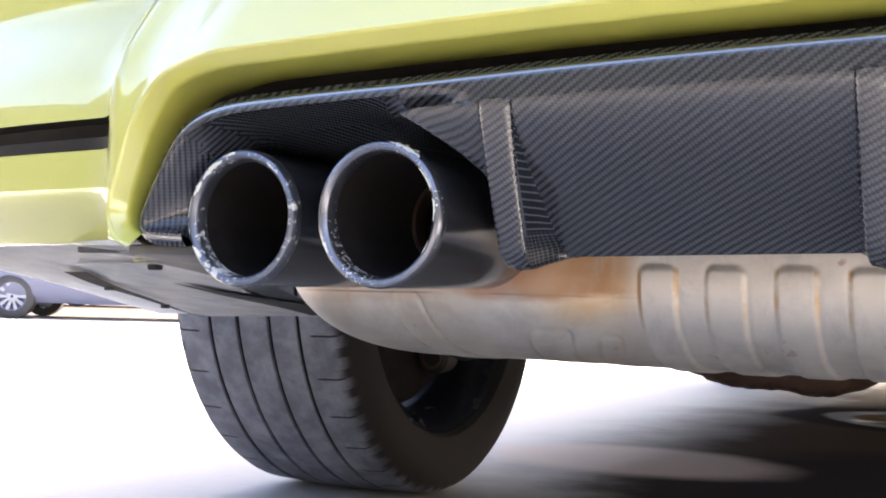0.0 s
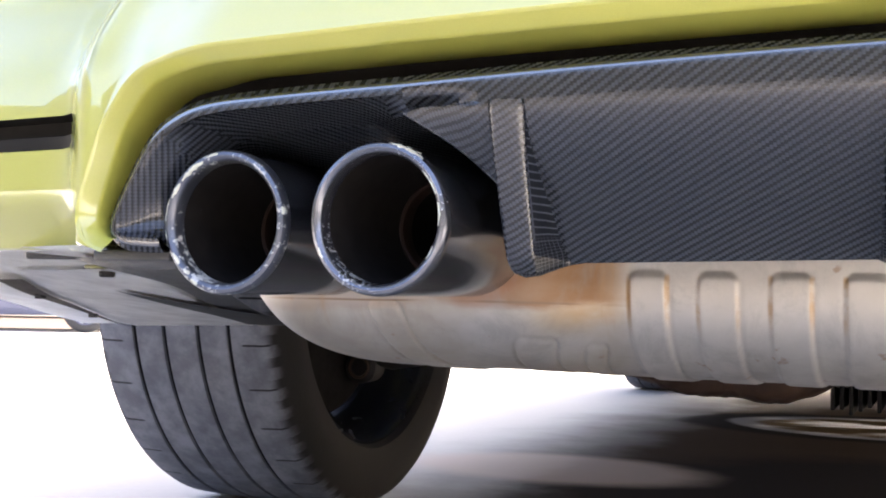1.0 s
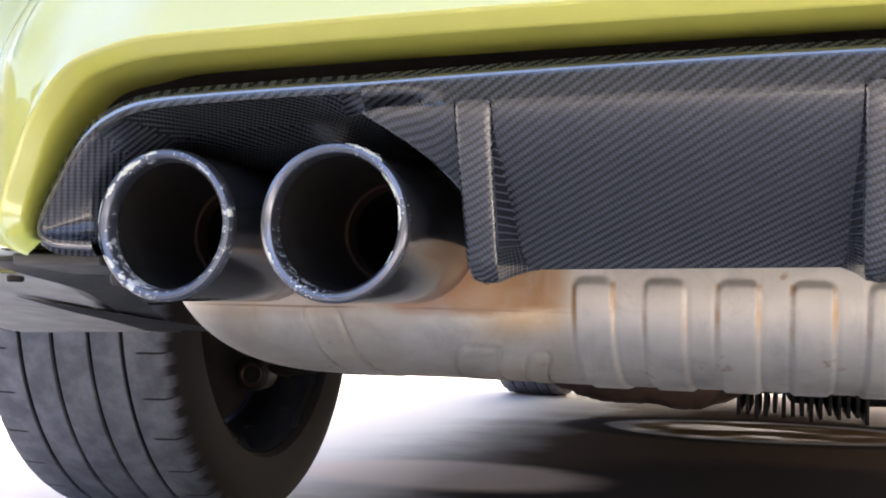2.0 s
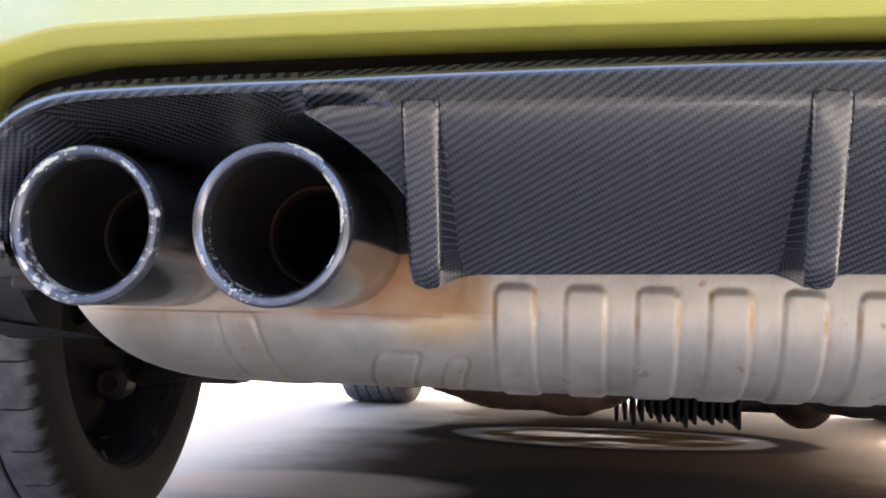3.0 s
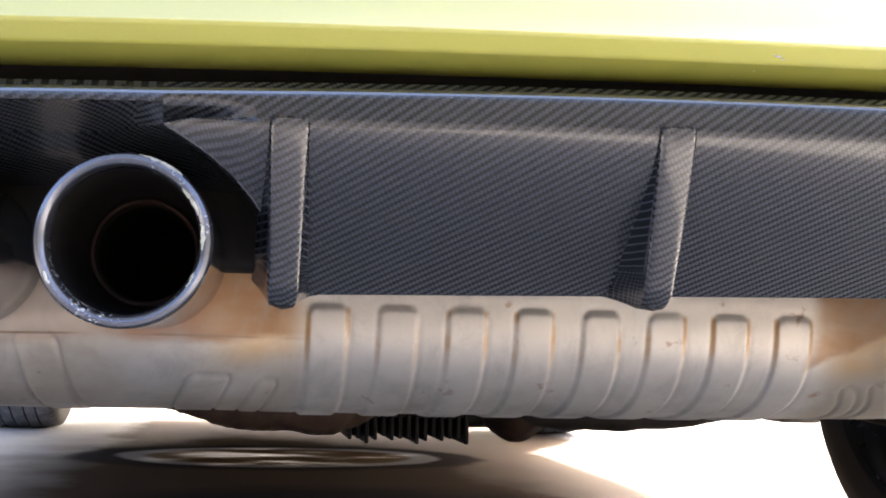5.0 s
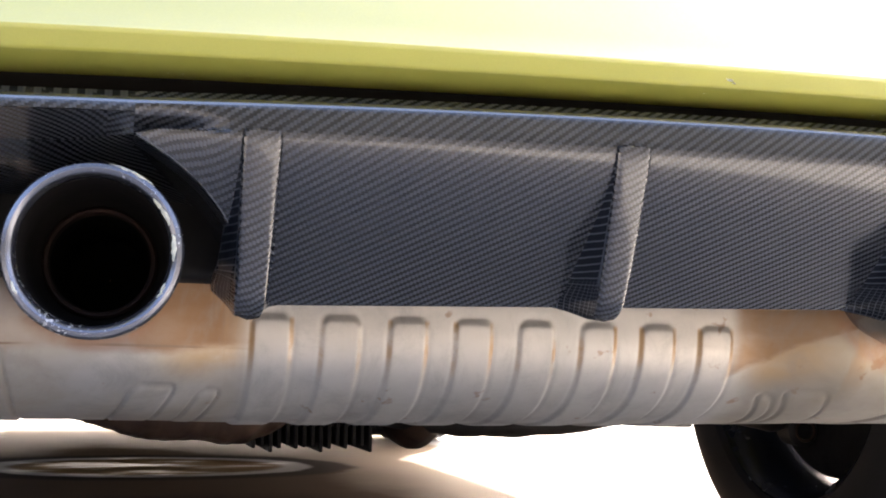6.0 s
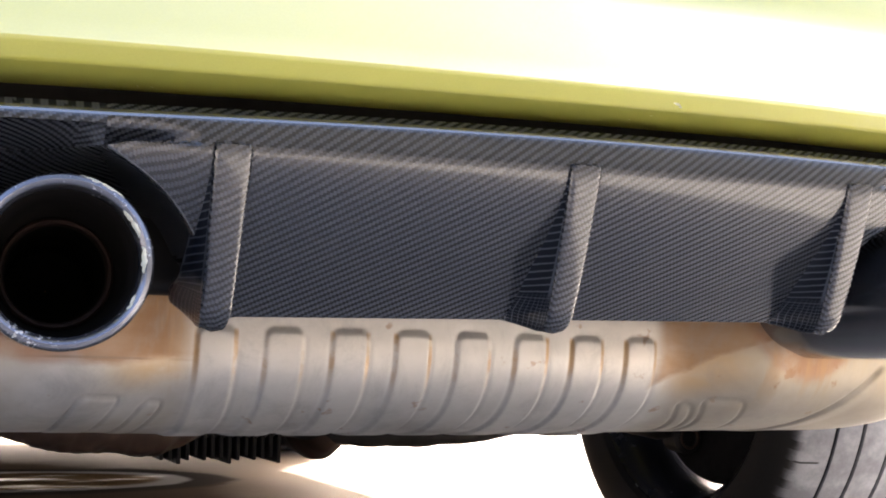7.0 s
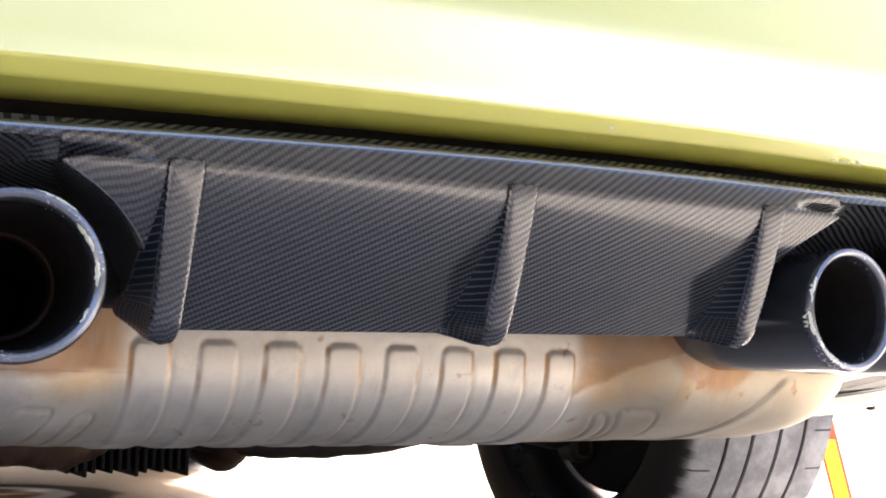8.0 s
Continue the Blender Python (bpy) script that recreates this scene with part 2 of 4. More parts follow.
RIM_STEEL = tip_metal("worn_blued_steel", (0.19, 0.20, 0.228), 0.645, 0.27)
RIM_WORN = tip_metal("chipped_blued_steel", (0.15, 0.163, 0.195), 0.585, 0.38, 260)
TIP_BLACK = tip_metal("black_chrome", (0.190, 0.202, 0.228), 0.76, 0.17)
# near-black for pipe soot and for hollows that should lie in shade
SOOT_AND_SHADE = plain("soot_and_shade", (0.0125, 0.0110, 0.0100), 0.9, 0.0, 0.3, 90, spec=0.08)
# near-black, for the bumper slots and the plate behind the tailpipes
HOLLOW = plain("near_black_plastic", (0.0125, 0.0110, 0.0095), 0.5, 0.0, 0.5, 60, spec=0.15)
RUST = plain("rusty_pipe", (0.030, 0.013, 0.008), 0.75, 0.2, 0.45, 50)
GLOSS_BLACK = plain("gloss_black_plastic", (0.012, 0.012, 0.013), 0.12, 0.0, 0.2, 80, 0.02)
BLACK = plain("black_plastic", (0.02, 0.02, 0.021), 0.55)
TRAY = plain("dusty_underbody_plastic", (0.86, 0.845, 0.81), 0.8, 0.0, 0.22, 40, 0.25)
TRAY_GREY = plain("scuffed_grey_plastic", (0.80, 0.785, 0.76), 0.75, 0.0, 0.30, 30, 0.3)
TRAY_DARK = plain("dark_underbody_plastic", (0.05, 0.05, 0.05), 0.6, 0.0, 0.4, 30, 0.25)
def scuffed():
    """Black plastic rubbed white in long strokes."""
    m = Mat("scuffed_black_plastic", (0.02, 0.02, 0.021), 0.5)
    stroke = m.step(m.noise(34, 7, 0.7, (0.5, 2.2, 1.0), distort=0.9), 0.50, 0.68)
    dust = m.noise(9, 5)
    col = m.mix(dust, (0.012, 0.012, 0.013), (0.045, 0.043, 0.040))
    m.set(Base_Color=m.mix(m.math("MULTIPLY", stroke, 0.75), col, (0.42, 0.41, 0.39)), Roughness=m.math("ADD", 0.38, m.math("MULTIPLY", stroke, 0.4)))
    m.bump(stroke, 0.3, 0.001)
    return m.m


SCUFFED = scuffed()
OLIVE = plain("olive_plastic", (0.17, 0.16, 0.04), 0.6, 0.0, 0.4, 120)
DIRTY_IRON = plain("dirty_cast_metal", (0.020, 0.017, 0.015), 0.6, 0.4, 0.4, 45, 0.4)
BROWN_SHIELD = plain("rusty_heat_shield", (0.060, 0.035, 0.024), 0.45, 0.40, 0.5, 45, 0.8)
WHEEL_DARK = plain("dark_wheel_paint", (0.012, 0.014, 0.02), 0.25, 0.2, 0.3, 60, 0.03)
SLIT = plain("brown_gap_shade", (0.036, 0.027, 0.022), 0.8, 0.0, 0.5, 25, 0.3)
SILVER = plain("bare_alloy", (0.26, 0.27, 0.30), 0.6, 0.2, 0.1, 60, 0.03)
GLASS_DARK = plain("dark_tinted_glass", (0.01, 0.011, 0.012), 0.05, 0.0, 0.1, 20, 0.0)


def rubber():
    m = Mat("worn_rubber", (0.05, 0.05, 0.052), 0.8)
    x, y, z = m.xyz()
    dust = m.step(m.noise(22, 6, 0.65), 0.35, 0.7)
    ang = m.math("MULTIPLY", m.math("ARCTAN2", z, y), 34 / (2 * math.pi))
    cut = m.step(m.math("ABSOLUTE", m.math("SUBTRACT", m.math("FRACT", ang), 0.5)), 0.03, 0.01)
    ax = m.math("ABSOLUTE", x)
    side = m.math("MULTIPLY", m.step(ax, 0.082, 0.088), m.step(ax, 0.124, 0.118))
    sipe = m.math("MULTIPLY", cut, side)
    tooth = m.math("LESS_THAN", m.math("FRACT", m.math("MULTIPLY", ang, 2.0)), 0.45)
    rad = m.math("SQRT", m.math("ADD", m.math("MULTIPLY", y, y), m.math("MULTIPLY", z, z)))
    ragged = m.math("ADD", m.math("MULTIPLY", tooth, 0.0035), m.math("MULTIPLY", m.noise(60, 4), 0.006))
    tread = m.math("MULTIPLY", m.step(m.math("ADD", ax, ragged), 0.132, 0.116), m.step(rad, 0.300, 0.315))
    col = m.mix(m.math("MULTIPLY", dust, tread), m.mix(tread, (0.015, 0.0135, 0.013), (0.112, 0.118, 0.136)), (0.212, 0.220, 0.244))
    # groove bottoms darkened in the colour, standing for the shade in them
    deep = m.math("MULTIPLY", m.step(rad, 0.3335, 0.3320), m.step(ax, 0.100, 0.095))
    col = m.mix(m.math("MULTIPLY", deep, 0.9), col, (0.010, 0.010, 0.011))
    m.set(Base_Color=m.mix(sipe, col, (0.012, 0.012, 0.012)), Roughness=0.82, Specular_IOR_Level=0.22)
    m.bump(m.math("SUBTRACT", m.math("MULTIPLY", m.noise(180, 4), 0.4), sipe), 0.4, 0.0025)
    return m.m


RUBBER = rubber()


def floor_mat():
    m = Mat("worn_concrete", (0.4, 0.39, 0.37), 0.5, 0.0, 0.0, 0.07)
    x, y, z = m.xyz()
    big, mid, fine = m.noise(0.5, 6), m.noise(3, 6, 0.6), m.noise(60, 6, 0.65)
    col = m.mix(big, (0.40, 0.39, 0.37), (0.50, 0.485, 0.46))
    col = m.mix(m.math("MULTIPLY", fine, 0.5), col, (0.33, 0.32, 0.30))
    # brown tone over the floor under the car, ragged at its sides
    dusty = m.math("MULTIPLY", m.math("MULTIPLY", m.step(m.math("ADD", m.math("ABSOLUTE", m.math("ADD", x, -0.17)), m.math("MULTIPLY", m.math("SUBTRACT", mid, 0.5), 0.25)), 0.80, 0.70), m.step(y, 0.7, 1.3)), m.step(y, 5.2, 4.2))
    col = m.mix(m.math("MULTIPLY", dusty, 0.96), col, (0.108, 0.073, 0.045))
    # floor behind the car, out of view, darkened to dim reflections and bounce
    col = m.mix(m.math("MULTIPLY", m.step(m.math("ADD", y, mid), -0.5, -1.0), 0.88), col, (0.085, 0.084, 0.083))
    # the ground turns brown beyond about eighteen metres
    far = m.math("ADD", m.math("SQRT", m.math("ADD", m.math("MULTIPLY", x, x), m.math("MULTIPLY", y, y))), m.math("MULTIPLY", m.math("SUBTRACT", mid, 0.5), 0.5))
    col = m.mix(m.math("MULTIPLY", m.step(far, 18.4, 18.7), 0.97), col, m.mix(fine, (0.055, 0.042, 0.033), (0.090, 0.070, 0.056)))
    # shade under the car put into the floor colour, and a ring-shaped oil stain
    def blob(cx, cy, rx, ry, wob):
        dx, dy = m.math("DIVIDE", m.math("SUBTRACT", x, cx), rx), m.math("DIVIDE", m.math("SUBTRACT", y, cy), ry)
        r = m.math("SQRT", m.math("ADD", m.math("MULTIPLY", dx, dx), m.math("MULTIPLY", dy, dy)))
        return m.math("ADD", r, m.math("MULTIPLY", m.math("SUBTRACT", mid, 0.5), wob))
    car_shade = blob(-0.14, 2.2, 0.74, 2.0, 0.5)
    col = m.mix(m.math("MULTIPLY", m.step(car_shade, 1.2, 0.6), 0.84), col, (0.055, 0.042, 0.033))
    # a pale patch and a dark patch nearer the rear
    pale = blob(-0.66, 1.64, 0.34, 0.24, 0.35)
    dark_patch = blob(-0.02, 1.40, 0.66, 0.80, 0.45)
    col = m.mix(m.math("MULTIPLY", m.step(dark_patch, 1.05, 0.75), 0.80), col, (0.028, 0.027, 0.028))
    col = m.mix(m.math("MULTIPLY", m.step(pale, 1.0, 0.6), 0.85), col, (0.44, 0.36, 0.31))
    ring = blob(-0.09, 2.84, 0.53, 0.36, 0.16)
    col = m.mix(m.math("MULTIPLY", m.step(ring, 1.12, 0.98), 0.85), col, (0.030, 0.027, 0.026))
    # bright band of the ring: water's sky reflection put into the colour
    col = m.mix(m.math("MULTIPLY", m.math("MULTIPLY", m.step(ring, 0.86, 0.80), m.step(ring, 0.58, 0.66)), 0.85), col, (0.24, 0.23, 0.22))
    spot = m.math("MULTIPLY", m.step(ring, 0.72, 0.64), m.step(m.noise(9, 5, 0.6, (0.4, 1.6, 1)), 0.22, 0.40))
    col = m.mix(m.math("MULTIPLY", spot, 0.92), col, (0.085, 0.055, 0.028))
    crack = blob(1.25, 2.97, 0.022, 0.15, 0.9)
    col = m.mix(m.math("MULTIPLY", m.step(crack, 1.1, 0.7), 0.8), col, (0.07, 0.068, 0.066))
    dull_zone = m.math("ADD", m.step(car_shade, 1.1, 0.6), m.math("ADD", m.step(dark_patch, 1.05, 0.8), m.step(ring, 1.1, 0.95)), clamp=True)
    puddle = m.math("MULTIPLY", m.step(ring, 0.80, 0.70), m.step(m.noise(5, 4, 0.5, (0.5, 2.0, 1)), 0.52, 0.60))
    m.set(Base_Color=col, Roughness=m.math("SUBTRACT", m.ramp(mid, (0.3, 0.70), (0.7, 0.85)), m.math("MULTIPLY", puddle, 0.30)),
          Specular_IOR_Level=m.math("ADD", m.math("MULTIPLY", m.math("SUBTRACT", 1.0, dull_zone), 0.07), m.math("MULTIPLY", puddle, 0.08)))
    m.bump(m.math("ADD", m.math("MULTIPLY", fine, 0.4), mid), 0.15, 0.004)
    return m.m


CONCRETE = floor_mat()


# ---- mesh helpers ----
def smooth01(v, a, b):
    t = min(1.0, max(0.0, (v - a) / (b - a)))
    return t * t * (3 - 2 * t)


def part(name, bm, material, parent=None, label="", smooth=True, angle=40):
    me = bpy.data.meshes.new(name)
    bm.normal_update()
    bm.to_mesh(me)
    bm.free()
    if smooth:
        me.shade_smooth()
        me.set_sharp_from_angle(angle=radians(angle))
    for mat in material if isinstance(material, (list, tuple)) else [material]:
        me.materials.append(mat)
    ob = new(name, me)
    if parent:
        ob.parent = parent
    if label:
        tagged(ob, label)
    return ob


def weave_uv(bm):
    """Cloth coordinates in metres, by the way each face looks."""
    uv = bm.loops.layers.uv.new("cloth")
    bm.normal_update()
    for f in bm.faces:
        n = f.normal
        for lo in f.loops:
            c = lo.vert.co
            if abs(n.x) > 0.75:
                lo[uv].uv = (c.y, c.z)
            elif abs(n.z) > 0.85:
                lo[uv].uv = (c.x, c.y)
            else:
                lo[uv].uv = (c.x, c.z - c.y * 0.85)
    return bm


def loft(rows, closed=False, caps=False, bm=None):
    """A skin over rows of points; closed: each row is a ring."""
    bm = bm or bmesh.new()
    vs = [[bm.verts.new(p) for p in r] for r in rows]
    n = len(rows[0])
    for a, b in zip(vs, vs[1:]):
        for i in range(n if closed else n - 1):
            j = (i + 1) % n
            bm.faces.new((a[i], a[j], b[j], b[i]))
    if caps:
        bm.faces.new(list(reversed(vs[0])))
        bm.faces.new(vs[-1])
    return bm


def lathe(profile, seg=64, axis="y", close=False):
    """Profile of (along, radius) turned about an axis."""
    bm = bmesh.new()
    rows = []
    for a, r in profile:
        ring = []
        for i in range(seg):
            c, s = math.cos(2 * math.pi * i / seg) * r, math.sin(2 * math.pi * i / seg) * r
            ring.append((c, a, s) if axis == "y" else (a, c, s))
        rows.append(ring)
    if close:
        rows.append(rows[0])
    loft(rows, True, False, bm)
    if close:
        bmesh.ops.remove_doubles(bm, verts=bm.verts, dist=1e-6)
    bmesh.ops.recalc_face_normals(bm, faces=bm.faces)
    return bm


def box(size, at=(0, 0, 0), bevel=0.0, rot=None):
    bm = bmesh.new()
    bmesh.ops.create_cube(bm, size=1)
    bmesh.ops.scale(bm, vec=size, verts=bm.verts)
    if bevel:
        bmesh.ops.bevel(bm, geom=list(bm.edges), offset=bevel, segments=3, affect="EDGES", profile=0.5)
    if rot is not None:
        bmesh.ops.transform(bm, matrix=rot, verts=bm.verts)
    bmesh.ops.translate(bm, vec=at, verts=bm.verts)
    return bm


def join(a, b):
    me = bpy.data.meshes.new("tmp")
    b.to_mesh(me)
    b.free()
    a.from_mesh(me)
    bpy.data.meshes.remove(me)
    return a


def tube(points, radius, seg=16, caps=True):
    pts = [Vector(p) for p in points]
    rows = []
    for i, p in enumerate(pts):
        d = (pts[min(i + 1, len(pts) - 1)] - pts[max(i - 1, 0)]).normalized()
        side = d.cross(Vector((0, 0, 1)))
        side = side.normalized() if side.length > 0.01 else Vector((1, 0, 0))
        up = side.cross(d)
        rr = radius[i] if isinstance(radius, (list, tuple)) else radius
        rows.append([p + side * math.cos(2 * math.pi * k / seg) * rr + up * math.sin(2 * math.pi * k / seg) * rr for k in range(seg)])
    return loft(rows, True, caps)


def smooth_line(pts, n):
    """n points evenly along a Catmull-Rom line through pts."""
    pts = [Vector(p) for p in pts]
    fine = []
    for i in range(len(pts) - 1):
        p0, p1, p2, p3 = pts[max(i - 1, 0)], pts[i], pts[i + 1], pts[min(i + 2, len(pts) - 1)]
        for k in range(24):
            t = k / 24
            fine.append(0.5 * ((2 * p1) + (p2 - p0) * t + (2 * p0 - 5 * p1 + 4 * p2 - p3) * t * t + (3 * p1 - p0 - 3 * p2 + p3) * t ** 3))
    fine.append(pts[-1])
    d = [0.0]
    for a, b in zip(fine, fine[1:]):
        d.append(d[-1] + (b - a).length)
    out, k = [], 0
    for i in range(n):
        s = d[-1] * i / (n - 1)
        while k < len(d) - 2 and d[k + 1] < s:
            k += 1
        f = (s - d[k]) / max(1e-9, d[k + 1] - d[k])
        out.append(fine[k].lerp(fine[k + 1], min(1, max(0, f))))
    return out


# ---- ground ----
def ground_mesh():
    """One sheet to the horizon; the yard falls away a little towards its far side."""
    bm = bmesh.new()
    radii = [2, 4, 6, 7, 8, 9, 10, 11, 12, 13, 14, 15, 16, 17, 18, 20, 30, 60, 150, 400, 1500]
    rings = [[bm.verts.new((r * math.cos(a), r * math.sin(a), -0.27 * smooth01(r, 7, 17))) for a in (2 * math.pi * k / 96 for k in range(96))] for r in radii]
    mid = bm.verts.new((0, 0, 0))
    for k in range(96):
        bm.faces.new((mid, rings[0][k], rings[0][(k + 1) % 96]))
        for a, b in zip(rings, rings[1:]):
            bm.faces.new((a[k], b[k], b[(k + 1) % 96], a[(k + 1) % 96]))
    return bm


gb = ground_mesh()
ground = tagged(part("ground", gb, CONCRETE), "pale sunlit concrete yard, painted darker under the car, with a dark ring stain", "ground", kind="structure")

# ---- unseen dark walls behind the camera and to its left, added for reflections ----
WALL = plain("dark_unseen_wall", (0.016, 0.017, 0.016), 0.85, 0.0, 0.4, 3, 0.3)
tagged(part("unseen_wall_south", box((60, 0.3, 2.8), (0, -6.5, 1.1), 0.02), WALL), "unseen dark wall added for reflections in the car", "wall", kind="structure")

# second unseen wall, added to darken what the left bumper corner mirrors
tagged(part("unseen_wall_west", box((0.3, 11, 3.4), (-9.0, -1.2, 1.4), 0.02), WALL), "unseen dark wall added for reflections in the car", "wall", kind="structure")

# ---- the car ----
car = tagged(new("sports_car"), "lime yellow sports coupe with carbon fibre rear diffuser parked on concrete", "car")


def bend(x):
    """How far the rear end curves forward away from the middle."""
    return 0.10 * x * x


def lean(x):
    """The diffuser and bumper sit a little higher on the right than on the left."""
    return 0.0225 * x * (1 - smooth01(abs(x), 0.40, 0.475))


def lift(x):
    """The painted lip rides a little high over the middle and the left."""
    return 0.0027 * (1 - 0.8 * smooth01(x, 0.1, 0.3)) * (1 - smooth01(-x, 0.42, 0.455))


def leaning(bm):
    for v in bm.verts:
        v.co.z += lean(v.co.x)
    return bm


# -- diffuser --
OUTER = [(-0.418, 0.3458), (-0.432, 0.3440), (-0.4480, 0.3432), (-0.4568, 0.3520), (-0.443, 0.383), (-0.426, 0.411), (-0.407, 0.4255), (-0.383, 0.4312), (-0.345, 0.4326), (-0.30, 0.4331), (-0.2575, 0.4332)]
INNER = [(-0.4155, 0.3470), (-0.4152, 0.3490), (-0.4148, 0.3520), (-0.4140, 0.3585), (-0.4115, 0.3707), (-0.4055, 0.391), (-0.394, 0.4045), (-0.376, 0.4135), (-0.345, 0.4165), (-0.30, 0.4168), (-0.2575, 0.4166)]
# rounded edge of the carbon, from the shelf behind it to the face: outwards, backwards
EDGE = ((0.0020, 0.055), (0.0030, 0.0080), (0.0036, 0.0046), (0.0020, 0.0028), (0.0003, 0.0012), (-0.0002, 0.0006), (-0.0009, 0.00022), (-0.0018, 0.00004), (-0.0029, -0.00010), (-0.0046, -0.00022))


def lacquer_edge(bm, columns, rows=(5, 6, 7)):
    """The rounded edge carries a thicker bead of lacquer; the shelf behind it is dusty."""
    for f in bm.faces:
        if f.index % columns < 4:
            f.material_index = 2
        if f.index % columns in rows:
            f.material_index = 1
    return bm


def hood(side):
    """The carbon surround of one pair of tailpipes."""
    n = 66
    outer, inner = smooth_line([(x, 0, z) for x, z in OUTER], n), smooth_line([(x, 0, z) for x, z in INNER], n)
    rows = []
    for j, (o, i) in enumerate(zip(outer, inner)):
        out = (o - i)
        d = (outer[min(j + 2, n - 1)] - outer[max(j - 2, 0)]).normalized()
        ow = Vector((-d.z, 0, d.x))
        yo, yi = bend(o.x), bend(i.x)
        top = smooth01(ow.z, 0.3, 0.8)
        row = [(o.x + ow.x * k, yo + dy, o.z + ow.z * k) for k, dy in EDGE]
        crest = o - ow * min(0.0069, out.length * 0.45)
        deep = 0.036 - 0.0260 * smooth01(o.x, -0.310, -0.2575)
        f0 = (crest - o).length / max(out.length, 1e-6)
        row.append((crest.x, yo - 0.0003 + 0.034 * (1 - top) * f0 ** 1.3, crest.z))
        for k in (0.03, 0.25, 0.5, 0.75, 0.92, 1.0):
            p = crest.lerp(i, k)
            row.append((p.x, bend(p.x) - 0.0003 + 0.0006 * min(1, k / 0.03) + deep * top * k ** 0.9 + 0.034 * (1 - top) * (f0 + (1 - f0) * k) ** 1.3, p.z))
        row.append((i.x + ow.x * 0.0012, yi + 0.0355 * (1 - top) + (deep + 0.0015) * top, i.z + ow.z * 0.0012))
        # behind its edge the hollow narrows like a funnel
        for k, dy in ((0.003 - 0.010 * top, 0.055), (0.002 - 0.0165 * top, 0.085), (0.001 - 0.019 * top, 0.12), (-0.024 * top, 0.19)):
            row.append((i.x + ow.x * k, yi + dy, i.z + ow.z * k))
        rows.append(row)
    last = rows[-1]
    # the hollow runs on behind the cut-out of the middle panel
    tail = [[(-0.2575 + 0.012 * k, y + bend(-0.2575 + 0.012 * k) - bend(0.2575) + 0.003 * min(1, k), z - 0.0004 * k * k) for x, y, z in last[11:]] for k in range(0, 6)]
    bm = loft([[(side * -x, y, z) for x, y, z in r] for r in rows])
    bm.faces.index_update()
    columns = len(rows[0]) - 1
    lacquer_edge(bm, columns)
    for f in bm.faces:
        if f.index % columns == 10 and 30 < f.index // columns < 60:
            f.material_index = 1
    join(bm, loft([[(side * -x, y, z) for x, y, z in r] for r in tail]))
    bmesh.ops.recalc_face_normals(bm, faces=bm.faces)
    weave_uv(bm)
    uv = bm.loops.layers.uv["cloth"]
    for f in bm.faces:
        mid = f.calc_center_median()
        if abs(mid.x) - 0.5 * (mid.z - 0.39) > 0.404:
            for lo in f.loops:
                c = lo.vert.co
                px, pz = abs(c.x) - 0.43 - c.y * 0.6, c.z - 0.40
                turn = radians(-55)
                lo[uv].uv = (px * math.cos(turn) - pz * math.sin(turn), px * math.sin(turn) + pz * math.cos(turn))
    return bm


def panel_y(x, z):
    """Depth of the middle panel at height z: an upright band that rolls slowly into a slope."""
    d = 0.4260 - z
    roll = max(0.0, d - 0.0045)
    s = 1.169 * (roll - 0.024 * (1 - math.exp(-roll / 0.024)))
    # a shallow scoop over the tongue beside the tailpipes, fading towards the middle
    ax = abs(x)
    lip_z = 0.4188 - 0.0024 * smooth01(ax, 0.245, 0.2575)
    s += 0.010 * smooth01(ax, 0.206, 0.252) * smooth01(z, 0.4266, lip_z + 0.0006) * (1 - smooth01(z, lip_z + 0.0004, lip_z - 0.0004))
    return bend(x) - 0.0003 - 0.015 * min(0.0, d) + s


def panel_low(ax):
    """Lower edge of the panel with its cut-outs round the tailpipes."""
    return 0.3375 + 0.0790 * (max(0.0, ax - 0.1971) / 0.0605) ** 0.42


def middle_panel():
    rows = []
    half = [0.2575 - 0.0605 * (k / 44) ** 1.8 for k in range(44)] + [0.197 * (1 - k / 50) for k in range(51)]
    for x in [-h for h in half] + list(reversed(half[:-1])):
        low = panel_low(abs(x))
        top = 0.4359 - 0.041 * x * x
        b = bend(x)
        row = [(x, b + dy, top + k) for k, dy in EDGE]
        first = top - 0.0088
        row.append((x, panel_y(x, first), first))
        for k in range(1, 37):
            z = first + (low - first) * (k / 36) ** 1.25
            row.append((x, panel_y(x, z), z))
        yl = panel_y(x, low)
        up = 1 - smooth01(abs(x), 0.1965, 0.206)      # beside the tailpipes the edge turns straight back into a deep flange
        row += [(x, yl + 0.0010, low - 0.0010), (x, yl + 0.0030, low - 0.0015 + 0.0005 * up), (x, yl + 0.008, low - 0.0018 + 0.0028 * up), (x, yl + 0.03, low - 0.0015 + 0.0055 * up), (x, yl + 0.075, low + 0.014 * up)]
        rows.append(row)
    bm = loft(rows)
    bm.faces.index_update()
    columns = len(rows[0]) - 1
    lacquer_edge(bm, columns)
    for f in bm.faces:
        if f.index % columns in (46, 47) and abs(f.calc_center_median().x) > 0.2:
            f.material_index = 1
    # cloth coordinates: across, and along the skin from the rim downwards
    along = []
    for row in rows:
        run = [0.0]
        for a, b in zip(row, row[1:]):
            run.append(run[-1] - (Vector(b) - Vector(a)).length)
        along += [row[9][2] + r - run[9] for r in run]
    uv = bm.loops.layers.uv.new("cloth")
    bm.verts.index_update()
    for f in bm.faces:
        for lo in f.loops:
            lo[uv].uv = (lo.vert.co.x, along[lo.vert.index])
    bmesh.ops.recalc_face_normals(bm, faces=bm.faces)
    return bm


